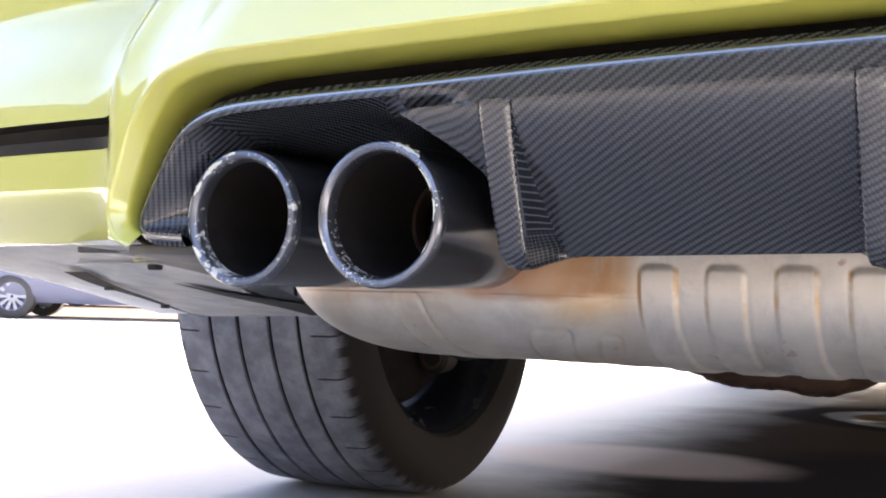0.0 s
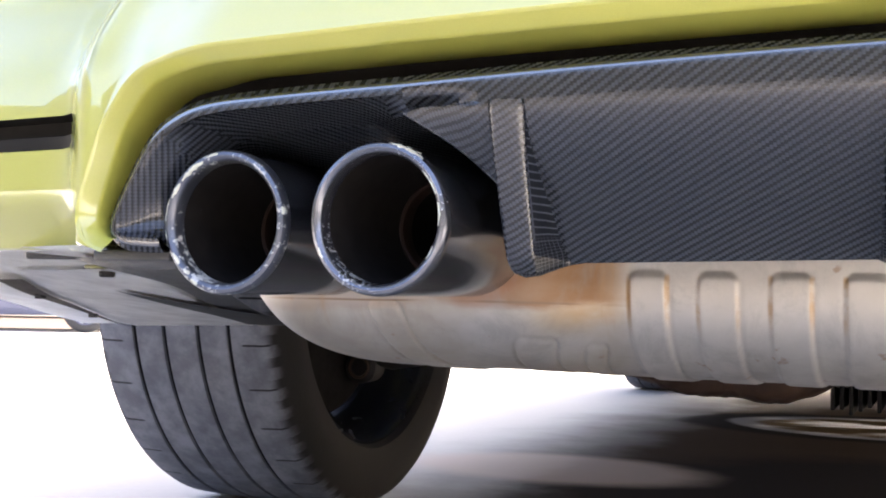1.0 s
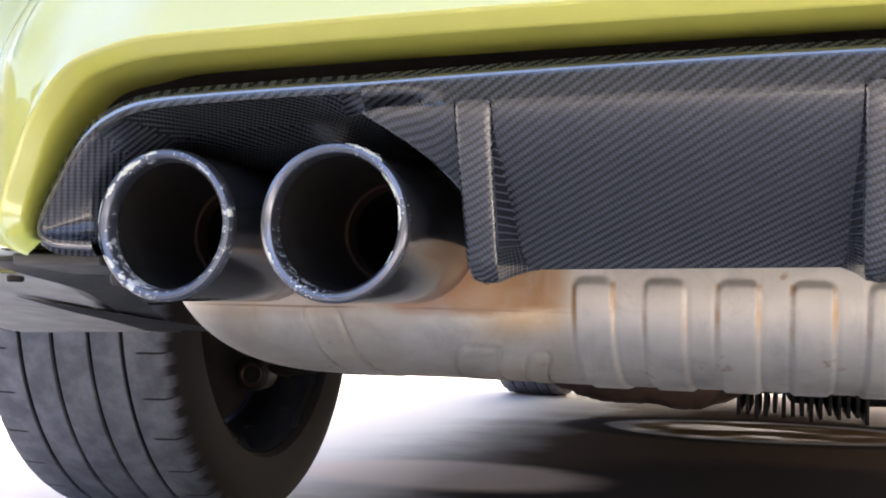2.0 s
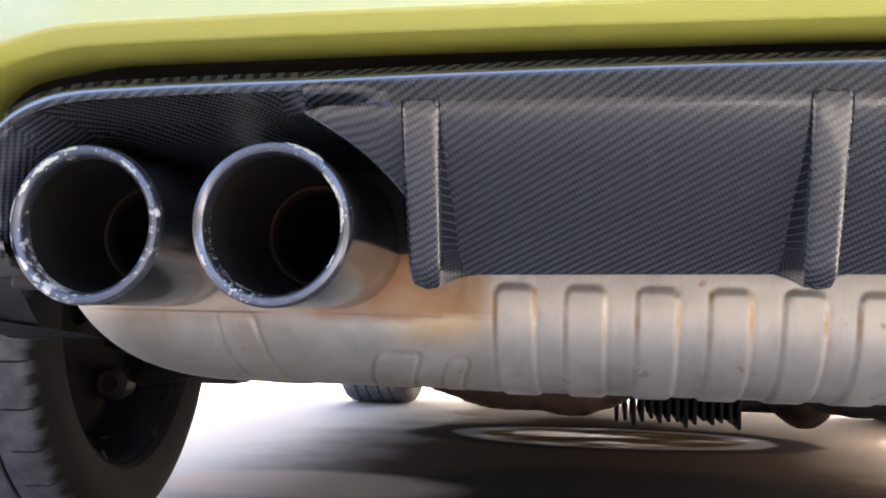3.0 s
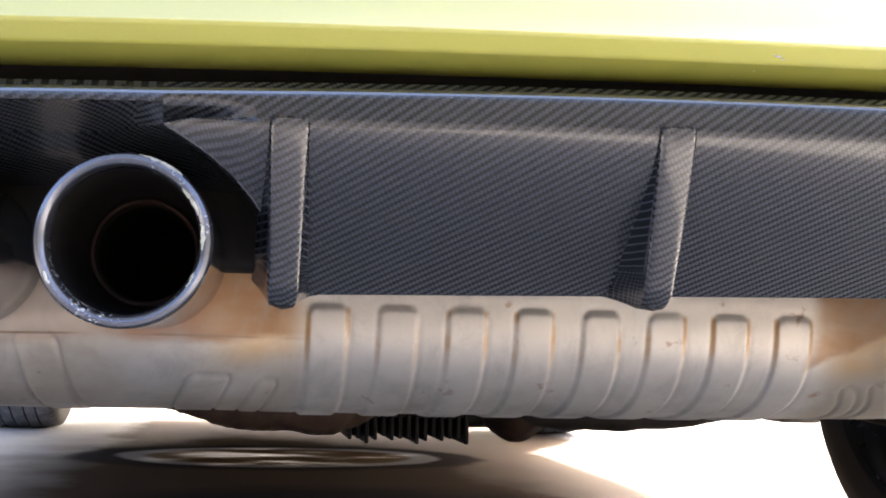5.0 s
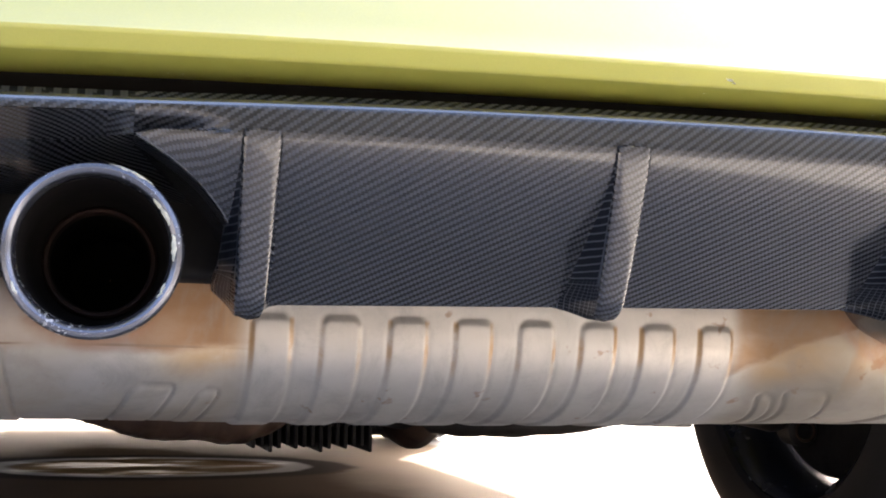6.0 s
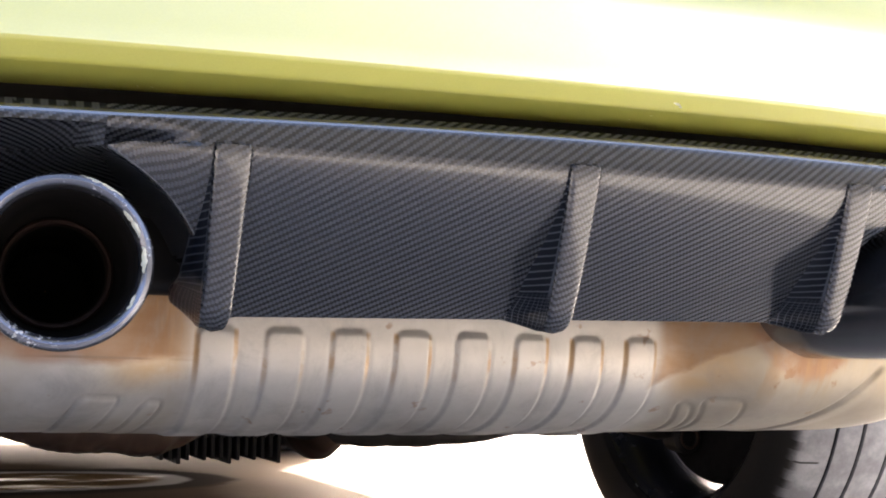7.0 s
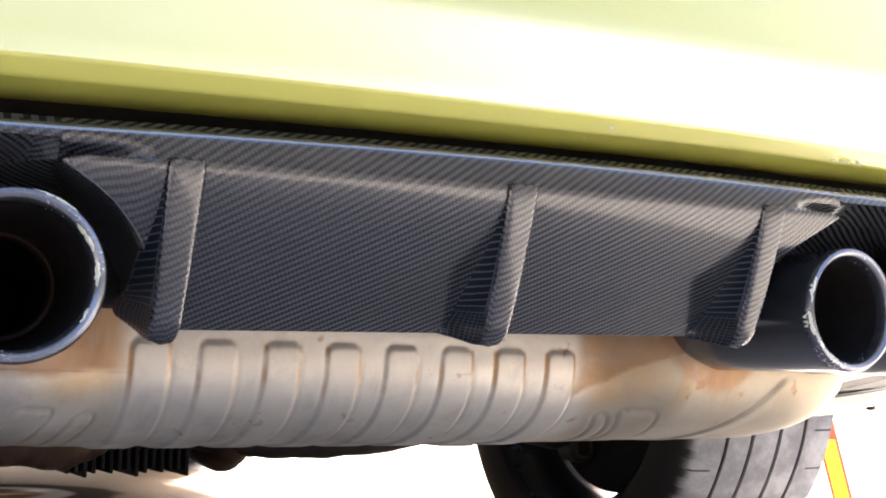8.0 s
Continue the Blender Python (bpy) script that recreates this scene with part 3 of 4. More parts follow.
diffuser = part("diffuser", leaning(middle_panel()), [CARBON, LACQUER, DUSTY_CARBON], car, "glossy carbon fibre twill rear diffuser")
for sd in (1, -1):
    part("tailpipe_surround", leaning(hood(sd)), [CARBON, LACQUER, DUSTY_CARBON], diffuser)


def back_plate(side):
    """Dark plate behind the hollow; the tailpipes pass through it."""
    rows = [[(side * (0.192 + 0.226 * a / 150), 0.118 + bend(0.192 + 0.226 * a / 150) + 0.010 * math.exp(-b / 2.0), 0.346 + 0.001 * b) for b in range(76)] for a in range(151)]
    bm = loft(rows)
    gone = [f for f in bm.faces if any(math.hypot(abs(f.calc_center_median().x) - c, f.calc_center_median().z - (0.3595 if side > 0 else 0.3535)) < 0.0402 for c in (0.277, 0.381))]
    bmesh.ops.delete(bm, geom=gone, context="FACES")
    bmesh.ops.recalc_face_normals(bm, faces=bm.faces)
    return bm


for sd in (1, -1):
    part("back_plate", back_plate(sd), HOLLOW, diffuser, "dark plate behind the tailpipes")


def fin(outer=0):
    """One upright fin: a flat nose with hollow sides that run back into the panel."""
    rows = []
    steps = [0.90 * k / 60 for k in range(60)] + [0.90 + 0.10 * math.sin(math.pi * k / 24) for k in range(13)]
    for t in steps:
        z = 0.4200 - 0.0925 * t ** 1.25
        q = max(0.0, (0.4195 - z) / 0.0920)
        full = -0.0036 + 0.0326 * q ** 1.2
        skin = panel_y(0, max(z, 0.336))
        rise = math.sqrt(max(0.0, 1 - (max(0.0, z - 0.4188) / 0.0012) ** 2))
        nose = (skin + 0.0006) + (full - skin - 0.0006) * rise
        back = max(nose + 0.004, skin + 0.008)
        deep = back - nose
        w0 = (0.0098 - 0.0020 * q) * (0.88 + 0.12 * min(1.0, max(0.0, 0.4202 - z) / 0.004) ** 0.5)
        flare = w0 + 0.0018 + 0.0105 * q ** 0.75 + 0.0030 * smooth01(q, 0.75, 1.0)
        r = min(0.0040, 0.3 * deep + 0.001)
        wide = flare - w0
        half = [(flare, back, 1.0), (w0 + 0.60 * wide, back - 0.16 * deep, 0.85), (w0 + 0.34 * wide, back - 0.38 * deep, 0.62),
                (w0 + 0.14 * wide, back - 0.62 * deep, 0.36), (w0 + 0.03 * wide, back - 0.80 * deep, 0.16)]
        for a in range(8):
            c = math.radians(90 * a / 7)
            half.append((w0 - r + r * math.cos(c), nose + r - r * math.sin(c), 0.1))
        half.append((0.0, nose - 0.0005, 0.0))
        if t > 0.90:
            sh = 1 - math.sqrt(max(0.0, 1 - ((t - 0.90) / 0.10) ** 2))
            half = [(a * (1 - 0.28 * sh * (1 - w)), b + 0.009 * sh * (1 - w), w) for a, b, w in half]
        sides = []
        for sg in (-1, 1):
            plain_side = sg == outer
            up = smooth01(t, 0.70, 1.0) * (0.019 if plain_side else 0.010)
            sides.append([(sg * (min(a, w0 + 0.0010 + 0.0064 * q ** 0.75) if plain_side else a), b, z + up * w) for a, b, w in half])
        rows.append(sides[0] + list(reversed(sides[1][:-1])))
    bm = loft(rows)
    bm.verts.ensure_lookup_table()
    bm.faces.ensure_lookup_table()
    bm.faces.index_update()
    # the cloth turns on the sides: its threads run across them
    columns = len(rows[0]) - 1
    bm.faces.new(bm.verts[-len(rows[0]):])
    weave_uv(bm)
    bm.verts.index_update()
    uv = bm.loops.layers.uv["cloth"]
    for f in bm.faces:
        c = f.index % columns
        if 0 <= f.index < columns * (len(rows) - 1) and (c < 5 or c >= columns - 5):
            f.material_index = 1
            for lo in f.loops:
                i = lo.vert.index % (columns + 1)
                across = (1.0, 0.85, 0.62, 0.36, 0.16, 0.0)[min(5, i, columns - i)]
                lo[uv].uv = (across, 0.0925 * steps[lo.vert.index // (columns + 1)] ** 1.25)
    bmesh.ops.recalc_face_normals(bm, faces=bm.faces)
    return bm


for fx in (-0.1965, -0.0005, 0.194):
    f = part("fin", fin(-1 if fx < -0.1 else 1 if fx > 0.1 else 0), [CARBON, CARBON_SIDE], diffuser)
    f.location = (fx, bend(fx), lean(fx))

# -- exhaust tips --
def exhaust_tip(x, z, y0):
    R = 0.0427
    outer = lathe([(0.004, R - 0.0002), (0.03, R - 0.0005), (0.08, R - 0.001), (0.125, R - 0.0015), (0.15, R - 0.010), (0.19, R - 0.012)], 72)
    ob = part("exhaust_tip", outer, TIP_BLACK, car, "black chrome exhaust tip with scratched steel rim")
    ob.location = (x, y0, z)
    ob.rotation_euler = (0, 0, math.copysign(radians(3), -x) * -1)
    lip = lathe([(0.010, R - 0.0068), (0.002, R - 0.0066), (-0.0008, R - 0.005), (-0.0016, R - 0.0032), (-0.0008, R - 0.0012), (0.0015, R), (0.005, R + 0.0001), (0.007, R - 0.0004)], 72)
    part("rolled_rim", lip, RIM_WORN if abs(x) > 0.3 else RIM_STEEL, ob, "worn bare steel rolled rim")
    inner = lathe([(0.006, R - 0.0062), (0.05, R - 0.0068), (0.085, R - 0.009), (0.092, 0.028), (0.093, 0.027), (0.26, 0.026), (0.261, 0.0005)], 72)
    part("inner_pipe", inner, SOOT_AND_SHADE, ob, "sooty inside of pipe")
    ring = lathe([(0.086, 0.0305), (0.084, 0.029), (0.085, 0.0275), (0.090, 0.0265), (0.096, 0.0268)], 72)
    part("weld_ring", ring, RUST, ob, "rusty weld ring")
    return ob


tips = []
for tx, tz, ty in ((-0.274, 0.3537, 0.015), (-0.378, 0.3525, 0.024), (0.273, 0.3600, 0.013), (0.378, 0.3590, 0.024)):
    tips.append(exhaust_tip(tx, tz, ty))

FLAKE = plain("flaking_pale_coating", (0.60, 0.61, 0.50), 0.55, 0.0, 0.25, 500, 0.3)
RIM_PROFILE = ((-0.0070, 0.0040), (-0.0066, 0.0020), (-0.0050, -0.0008), (-0.0032, -0.0016), (-0.0012, -0.0008), (0.0, 0.0015), (0.0003, 0.0060))


def flake(a0, a1, r0, r1):
    """A ragged remnant of coating on a rolled rim, between two angles."""
    def on_rim(r):
        for (ra, ya), (rb, yb) in zip(RIM_PROFILE, RIM_PROFILE[1:]):
            if r <= rb:
                return ya + (yb - ya) * max(0.0, (r - ra) / (rb - ra))
        return RIM_PROFILE[-1][1]
    n, rows = max(5, int(abs(a1 - a0) / 2.2)), []
    for k in range(n + 1):
        a = radians(a0 + (a1 - a0) * k / n + random.uniform(-0.6, 0.6))
        pinch = math.sin(math.pi * (k + 0.25) / (n + 0.5)) ** 0.5
        c, hw = (r0 + r1) / 2 + random.uniform(-0.0004, 0.0004), (r1 - r0) / 2 * pinch * random.uniform(0.45, 1.15)
        rows.append([((0.0427 + r) * math.cos(a), on_rim(r) - lift_by, (0.0427 + r) * math.sin(a)) for r, lift_by in ((c - hw, 0.0), (c - hw * 0.7, 0.00035), (c, 0.0004), (c + hw * 0.7, 0.00035), (c + hw, 0.0))])
    bm = loft(rows)
    bmesh.ops.recalc_face_normals(bm, faces=bm.faces)
    return bm


for tip, flakes in ((tips[1], ((112, 140, -0.0056, -0.0022), (143, 158, -0.0050, -0.0018), (160, 180, -0.0020, 0.0003), (186, 200, -0.0018, 0.0003), (96, 108, -0.0030, -0.0006), (208, 220, -0.0048, -0.0024), (226, 234, -0.0060, -0.0030), (238, 246, -0.0040, -0.0010), (6, 12, -0.0020, 0.0003))),
                    (tips[0], ((50, 82, -0.0016, 0.0003), (20, 44, -0.0062, -0.0042), (-6, 14, -0.0060, -0.0038), (205, 214, -0.0040, -0.0020), (-36, -24, -0.0060, -0.0044))),
                    (tips[2], ((150, 176, -0.0030, -0.0004), (184, 206, -0.0018, 0.0003), (214, 222, -0.0036, -0.0014), (232, 240, -0.0050, -0.0030)))):
    for span in flakes:
        part("flake", flake(*span), FLAKE, tip, smooth=False)

# -- rear silencer --
RIB_X = [-0.162 + 0.0447 * k for k in range(8)]


def pressed(x, z):
    """How far the sheet is pressed out at this place."""
    ax, h = abs(x), 0.0
    for rx in RIB_X:
        if abs(x - rx) < 0.022:
            d = math.hypot(max(0.0, abs(x - rx) - 0.0062), max(0.0, z - 0.3245)) - 0.0058
            h += 0.0018 * (1 - smooth01(d, -0.0018, 0.0016)) - 0.0004 * math.exp(-((d - 0.0022) / 0.0014) ** 2)
    if x < 0:
        slant = ax - (0.335 - (0.305 - z) * 0.20)
        sd = math.hypot(max(0.0, abs(slant) - 0.006), max(0.0, z - 0.302)) - 0.005
        h += 0.0008 * (1 - smooth01(sd, -0.0012, 0.0012)) - 0.0015 * math.exp(-((sd - 0.0014) / 0.0011) ** 2)
    else:
        # one slanting groove near the right end, with a soft step beside it
        sd = (x - 0.346 + (0.3135 - z) * 0.96) * 0.72
        h += (0.0007 * smooth01(sd, -0.001, 0.004) * (1 - smooth01(sd, 0.004, 0.016)) - 0.0024 * math.exp(-(sd / 0.0019) ** 2)) * (1 - smooth01(z, 0.3105, 0.3150))
    for cx, cw, top in ((0.236, 0.012, 0.284), (0.199, 0.006, 0.281)) if x < 0 else ((0.224, 0.0125, 0.2848), (0.1980, 0.0042, 0.2822)):
        sd = math.hypot(max(0.0, abs(ax - cx + (z - 0.28) * (0.50 if x < 0 else 0.60)) - cw + 0.004), max(0.0, z - top + 0.004)) - 0.004
        h += 0.0004 * (1 - smooth01(sd, -0.0010, 0.0010)) - 0.0015 * math.exp(-((sd - 0.0012) / 0.0011) ** 2)
    return h


def silencer():
    rows, nx, nv = [], 900, 128
    for a in range(nx + 1):
        x = -0.485 + 0.970 * a / nx
        ax = abs(x)
        lobe = smooth01(ax, 0.175, 0.255)
        e = max(0.0, (ax - 0.325) / 0.160)
        yf = 0.187 - 0.034 * lobe + 0.075 * e ** 3
        zb = 0.2570 + 0.004 * lobe * 0.6 + 0.058 * e ** 3.7
        zt = 0.405 - 0.04 * e ** 2.4
        yb = 0.47 - 0.06 * e ** 2
        yc, zc, ry, rz = (yf + yb) / 2, (zb + zt) / 2, (yb - yf) / 2, (zt - zb) / 2
        row = []
        p, nf = 2.7, 100
        for k in range(nv):
            c = 1.0 if k <= nf else -1.0
            phi = math.pi * (k / nf - 0.5) if k <= nf else math.pi * (0.5 - (k - nf) / (nv - nf))
            s = math.sin(phi)
            y = yc - c * ry * max(0.0, 1 - abs(s) ** p) ** (1 / p)
            z = zc + rz * s
            ny, nz = (y - yc) / ry ** 2, (z - zc) / rz ** 2
            ln = math.hypot(ny, nz) or 1
            h = pressed(x, z) if c > 0 else 0.0
            row.append((x, y + ny / ln * h, z + nz / ln * h))
        rows.append(row)
    bm = loft(rows, True, True)
    gone = []
    for f in bm.faces:
        c = f.calc_center_median()
        if c.y < 0.30 and any(math.hypot(abs(c.x) - tx, c.z - (0.3590 if c.x > 0 else 0.3535)) < 0.037 for tx in (0.275, 0.379)):
            gone.append(f)
    bmesh.ops.delete(bm, geom=gone, context="FACES")
    bmesh.ops.recalc_face_normals(bm, faces=bm.faces)
    return bm


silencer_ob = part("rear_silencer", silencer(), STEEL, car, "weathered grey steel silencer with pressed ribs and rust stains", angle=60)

# -- bumper --
CREASE = [(-0.4520, 0.3372), (-0.4600, 0.3384), (-0.4672, 0.3424), (-0.4715, 0.3490), (-0.4725, 0.360), (-0.467, 0.379), (-0.453, 0.4155), (-0.427, 0.4425), (-0.385, 0.4518), (-0.30, 0.4532), (-0.2, 0.4535), (0.0, 0.4535)]


def bumper_lip():
    """Painted lip round the diffuser: underside, chamfer, and the face above it."""
    left = smooth_line([(x, 0, z) for x, z in CREASE], 250)
    line = left + [Vector((-p.x, 0, p.z)) for p in reversed(left[:-1])]
    rows = []
    for i, p in enumerate(line):
        q0, q1 = line[max(0, i - 1)], line[min(len(line) - 1, i + 1)]
        d = (q1 - q0).normalized()
        nrm = Vector((-d.z, 0, d.x))          # away from the opening
        b = bend(p.x)
        mid = 1 - smooth01(abs(p.x), 0.36, 0.46)
        y0 = b - 0.012 - 0.022 * mid
        w = 0.012 + 0.004 * mid
        def at(k, dy):
            return (p.x + nrm.x * k, y0 + dy, p.z + nrm.z * k)
        row = [at(-0.002, 0.073), at(-0.0058, 0.0665), at(-0.0066, 0.0655), at(-0.0071, 0.0640), at(-0.0072, 0.0620), at(-0.0074, 0.0125), at(-0.0072, 0.0104), at(-0.0062, 0.0086), at(-0.0010, 0.0013), at(0.0, 0.0), at(0.0014, -0.0005)]
        rows.append([(x, y, z + lean(x) + lift(x)) for x, y, z in row])
        gap_rows.append([(x, y, z + lean(x) + lift(x)) for x, y, z in (at(-0.0055, 0.0667), at(-0.001, b - y0 + 0.0355), at(-0.0150, b - y0 + 0.0360), at(-0.0175, b - y0 + 0.06))])
    return rows


gap_rows = []
lip_rows = bumper_lip()


def skin_y(x, z):
    """Depth of the painted rear skin."""
    ax = abs(x)
    zz = z - lean(x) - lift(x)
    y = bend(x) - 0.034 + 0.022 * smooth01(ax, 0.36, 0.46)
    y += 0.047 * smooth01(ax, 0.466, 0.535) * (1 - 0.8 * smooth01(z, 0.50, 0.64))
    y += 0.25 * max(0.0, ax - 0.50) ** 2 + 2.6 * max(0.0, ax - 0.74) ** 2
    y += 0.035 * (1 - smooth01(z, 0.333, 0.379)) * smooth01(ax, 0.470, 0.535)
    # above the lip it slopes forwards; the turn is sharp at the lip and soft on the corners
    rise, soft = zz - 0.4545, 0.016 * smooth01(ax, 0.40, 0.46)
    y += 0.80 * min(0.07, 0.5 * (rise + math.sqrt(rise * rise + soft * soft))) + 0.25 * max(0.0, zz - 0.5225)
    return y


def bumper_face():
    corner = min(range(250), key=lambda i: (Vector((lip_rows[i][-1][0], lip_rows[i][-1][2])) - Vector((-0.425, 0.434))).length)
    n = len(lip_rows)
    rows = []
    for i, r in enumerate(lip_rows):
        k = min(i, n - 1 - i)
        sg = -1 if i <= n // 2 else 1
        if k <= corner:
            tx, tz = sg * 0.475, 0.340 + (0.72 - 0.340) * (k / corner) ** 1.3
        else:
            tx, tz = sg * 0.475 * (1 - (k - corner) / (n // 2 - corner)), 0.72
        x, y, z = r[-1]
        row = list(r)
        for s in range(1, 25):
            t = ((s + 0.8) / 24.8) ** 1.4
            px, pz = x + (tx - x) * t, z + (tz - z) * t
            row.append((px, skin_y(px, pz), pz))
        rows.append(row)
    bm = loft(rows)
    bmesh.ops.recalc_face_normals(bm, faces=bm.faces)
    return bm


def even_shading(ob):
    """Shade the painted skin by its true curve, so that it runs on across the joints."""
    me, e = ob.data, 0.0008
    on_skin = [abs(v.co.y - skin_y(v.co.x, v.co.z)) < 0.0003 for v in me.vertices]
    normals = [c.vector.copy() for c in me.corner_normals]
    for p in me.polygons:
        if all(on_skin[i] and abs(me.vertices[i].co.x) > 0.455 for i in p.vertices):
            for li in p.loop_indices:
                c = me.vertices[me.loops[li].vertex_index].co
                n = Vector(((skin_y(c.x + e, c.z) - skin_y(c.x - e, c.z)) / (2 * e), -1, (skin_y(c.x, c.z + e) - skin_y(c.x, c.z - e)) / (2 * e))).normalized()
                normals[li] = n if n.dot(p.normal) > 0 else -n
    me.normals_split_custom_set(normals)


bumper = part("rear_bumper", bumper_face(), YELLOW, car, "glossy lime yellow painted rear bumper")
even_shading(bumper)
# near-black sheet put in as the shade of the gap behind the lip
part("lip_gap_sheet", loft(gap_rows), SOOT_AND_SHADE, bumper, "black sheet standing in for the shaded gap behind the painted lip")
SLOT = (0.511, 0.76, 0.4045, 0.4265)


def wing(side):
    xs = [0.4735] + [0.475 + 0.003 * k for k in range(10)] + [SLOT[0] + k for k in (-0.0005, 0.0005, 0.0015, 0.003, 0.0048, 0.007)] + [0.53 + 0.02 * k for k in range(12)] + [SLOT[1] - 0.0005, SLOT[1] + 0.0005] + [0.78 + 0.02 * k for k in range(14)]
    zs = [0.340 + 0.0055 * k for k in range(12)] + [SLOT[2] - 0.0004, SLOT[2] + 0.0004, 0.410, 0.415, 0.420, SLOT[3] - 0.0004, SLOT[3] + 0.0004] + [0.43 + 0.01 * k for k in range(30)]
    xs = sorted(xs)
    rows = []
    for x in xs:
        row = []
        # the slot's end is rounded
        end = min(0.007, max(0.0, x - SLOT[0]))
        less = 0.007 - math.sqrt(max(0.0, 0.007 ** 2 - (0.007 - end) ** 2)) if x > SLOT[0] else 0.0
        for z in zs:
            inside = SLOT[0] < x < SLOT[1] and SLOT[2] < z < SLOT[3]
            if SLOT[2] - 0.001 < z < SLOT[3] + 0.001:
                half = (SLOT[3] - SLOT[2]) / 2
                z = SLOT[2] + half + (z - SLOT[2] - half) * (half - less) / half
            row.append((side * x, skin_y(x, z) + (0.022 if inside else 0.0), z))
        # returned lower edge
        row.insert(0, (side * x, skin_y(x, 0.340) + 0.09, 0.3415))
        row.insert(1, (side * x, skin_y(x, 0.340) + 0.003, 0.3385))
        rows.append(row)
    bm = loft(rows)
    for f in bm.faces:
        c = f.calc_center_median()
        if any(v.co.y > skin_y(v.co.x, v.co.z) + 0.02 for v in f.verts) and f.calc_center_median().z > 0.39:
            f.material_index = 1
    bmesh.ops.recalc_face_normals(bm, faces=bm.faces)
    return bm


for sd in (-1, 1):
    w = part("bumper_corner", wing(sd), [YELLOW, HOLLOW], bumper, "yellow bumper corner with a slim black slot")
    even_shading(w)
    rows = []
    for k in range(13):
        x = SLOT[0] + 0.0045 + (SLOT[1] - SLOT[0] - 0.0065) * k / 12
        y = skin_y(x, 0.41)
        rows.append([(sd * x, y + 0.019, 0.4045), (sd * x, y + 0.006, 0.4055), (sd * x, y + 0.006, 0.4140), (sd * x, y + 0.019, 0.4160)])
    bm = loft(rows)
    bmesh.ops.recalc_face_normals(bm, faces=bm.faces)
    part("reflector", bm, GLOSS_BLACK, bumper, "dark glossy reflector strip in the slot")

CHIP = plain("bare_white_primer", (0.75, 0.75, 0.72), 0.6)
for cx, ck, rad in ((0.040, -0.0042, 0.0022), (0.0435, -0.0056, 0.0011), (0.036, -0.0085, 0.0009), (0.030, -0.0090, 0.0007), (0.2215, -0.0061, 0.0026), (0.229, -0.0060, 0.0034), (0.2365, -0.0061, 0.0024), (0.2445, -0.0060, 0.0031), (0.160, -0.0094, 0.0009), (0.120, -0.0095, 0.0008), (-0.235, -0.0094, 0.0012), (-0.242, -0.0094, 0.0008)):
    crease_z = 0.4535 + lean(cx) + lift(cx)
    cy = bend(cx) - 0.034 + (0.0013 + 0.0073 * (-0.001 - ck) / 0.0052 if ck > -0.0062 else 0.0125 + 0.049 * (-0.0080 - ck) / 0.0018)
    bm = bmesh.new()
    ring = []
    for k in range(9):
        a, rr = 2 * math.pi * k / 9, rad * random.uniform(0.55, 1.15)
        ring.append(bm.verts.new((cx + rr * math.cos(a), cy - 0.0010 + 0.9 * rr * math.sin(a), crease_z + (ck if ck > -0.0062 else -0.0076) + (0.8 if ck > -0.0062 else 0.1) * rr * math.sin(a))))
    bm.faces.new(ring)
    bmesh.ops.solidify(bm, geom=list(bm.faces), thickness=0.0008)
    bmesh.ops.recalc_face_normals(bm, faces=bm.faces)
    part("paint_chip", bm, CHIP, bumper, smooth=False)

# -- body behind and above the bumper --
def body_shell():
    # stations along the car: y, half width, sill height, shoulder height
    rows = []
    for y, w, lo, hi in ((0.50, 0.99, 0.40, 0.98), (0.72, 1.03, 0.72, 1.02), (1.12, 1.045, 0.78, 1.02), (1.50, 1.03, 0.70, 1.0), (1.62, 0.97, 0.25, 1.0), (2.6, 0.95, 0.21, 0.97), (3.35, 0.96, 0.23, 0.93), (3.52, 1.01, 0.70, 0.92), (3.93, 1.02, 0.78, 0.90), (4.34, 1.0, 0.70, 0.85), (4.5, 0.97, 0.17, 0.80), (4.95, 0.80, 0.16, 0.66)):
        half = [(w - 0.15, lo), (w - 0.035, lo + 0.05), (w, (lo + hi) / 2), (w - 0.03, hi - 0.10), (w - 0.12, hi), (0.0, hi + 0.03)]
        rows.append([(-a, y, z) for a, z in half] + [(a, y, z) for a, z in reversed(half[:-1])])
    first = [(p[0] * 0.97, 0.34, max(0.62, min(p[2] * 1.02, 1.0))) for p in rows[0]]
    edge = [(p[0] * 0.93, 0.10 + 0.20 * (p[0] * 0.93) ** 2, max(0.70, min(p[2] * 1.05, 1.06))) for p in rows[0]]
    bm = loft([edge, first] + rows)
    bmesh.ops.recalc_face_normals(bm, faces=bm.faces)
    return bm


body = part("body", body_shell(), YELLOW, car)


def cabin():
    rows = []
    for y, w, z in ((0.62, 0.62, 1.00), (1.05, 0.60, 1.20), (1.55, 0.58, 1.33), (2.1, 0.58, 1.38), (2.6, 0.58, 1.33), (3.2, 0.64, 0.98)):
        half = [(min(0.86, w + 0.22), 0.92), (w + 0.12 * (z - 0.9), z - 0.08), (w, z - 0.02), (0.0, z)]
        rows.append([(-a, y, zz) for a, zz in half] + [(a, y, zz) for a, zz in reversed(half[:-1])])
    bm = loft(rows)
    for f in bm.faces:
        c = f.calc_center_median()
        if abs(f.normal.x) > 0.5 or c.y < 1.0 or c.y > 2.7:
            f.material_index = 1
    bmesh.ops.recalc_face_normals(bm, faces=bm.faces)
    return bm


part("cabin", cabin(), [YELLOW, GLASS_DARK], car, "yellow roof with dark glass")

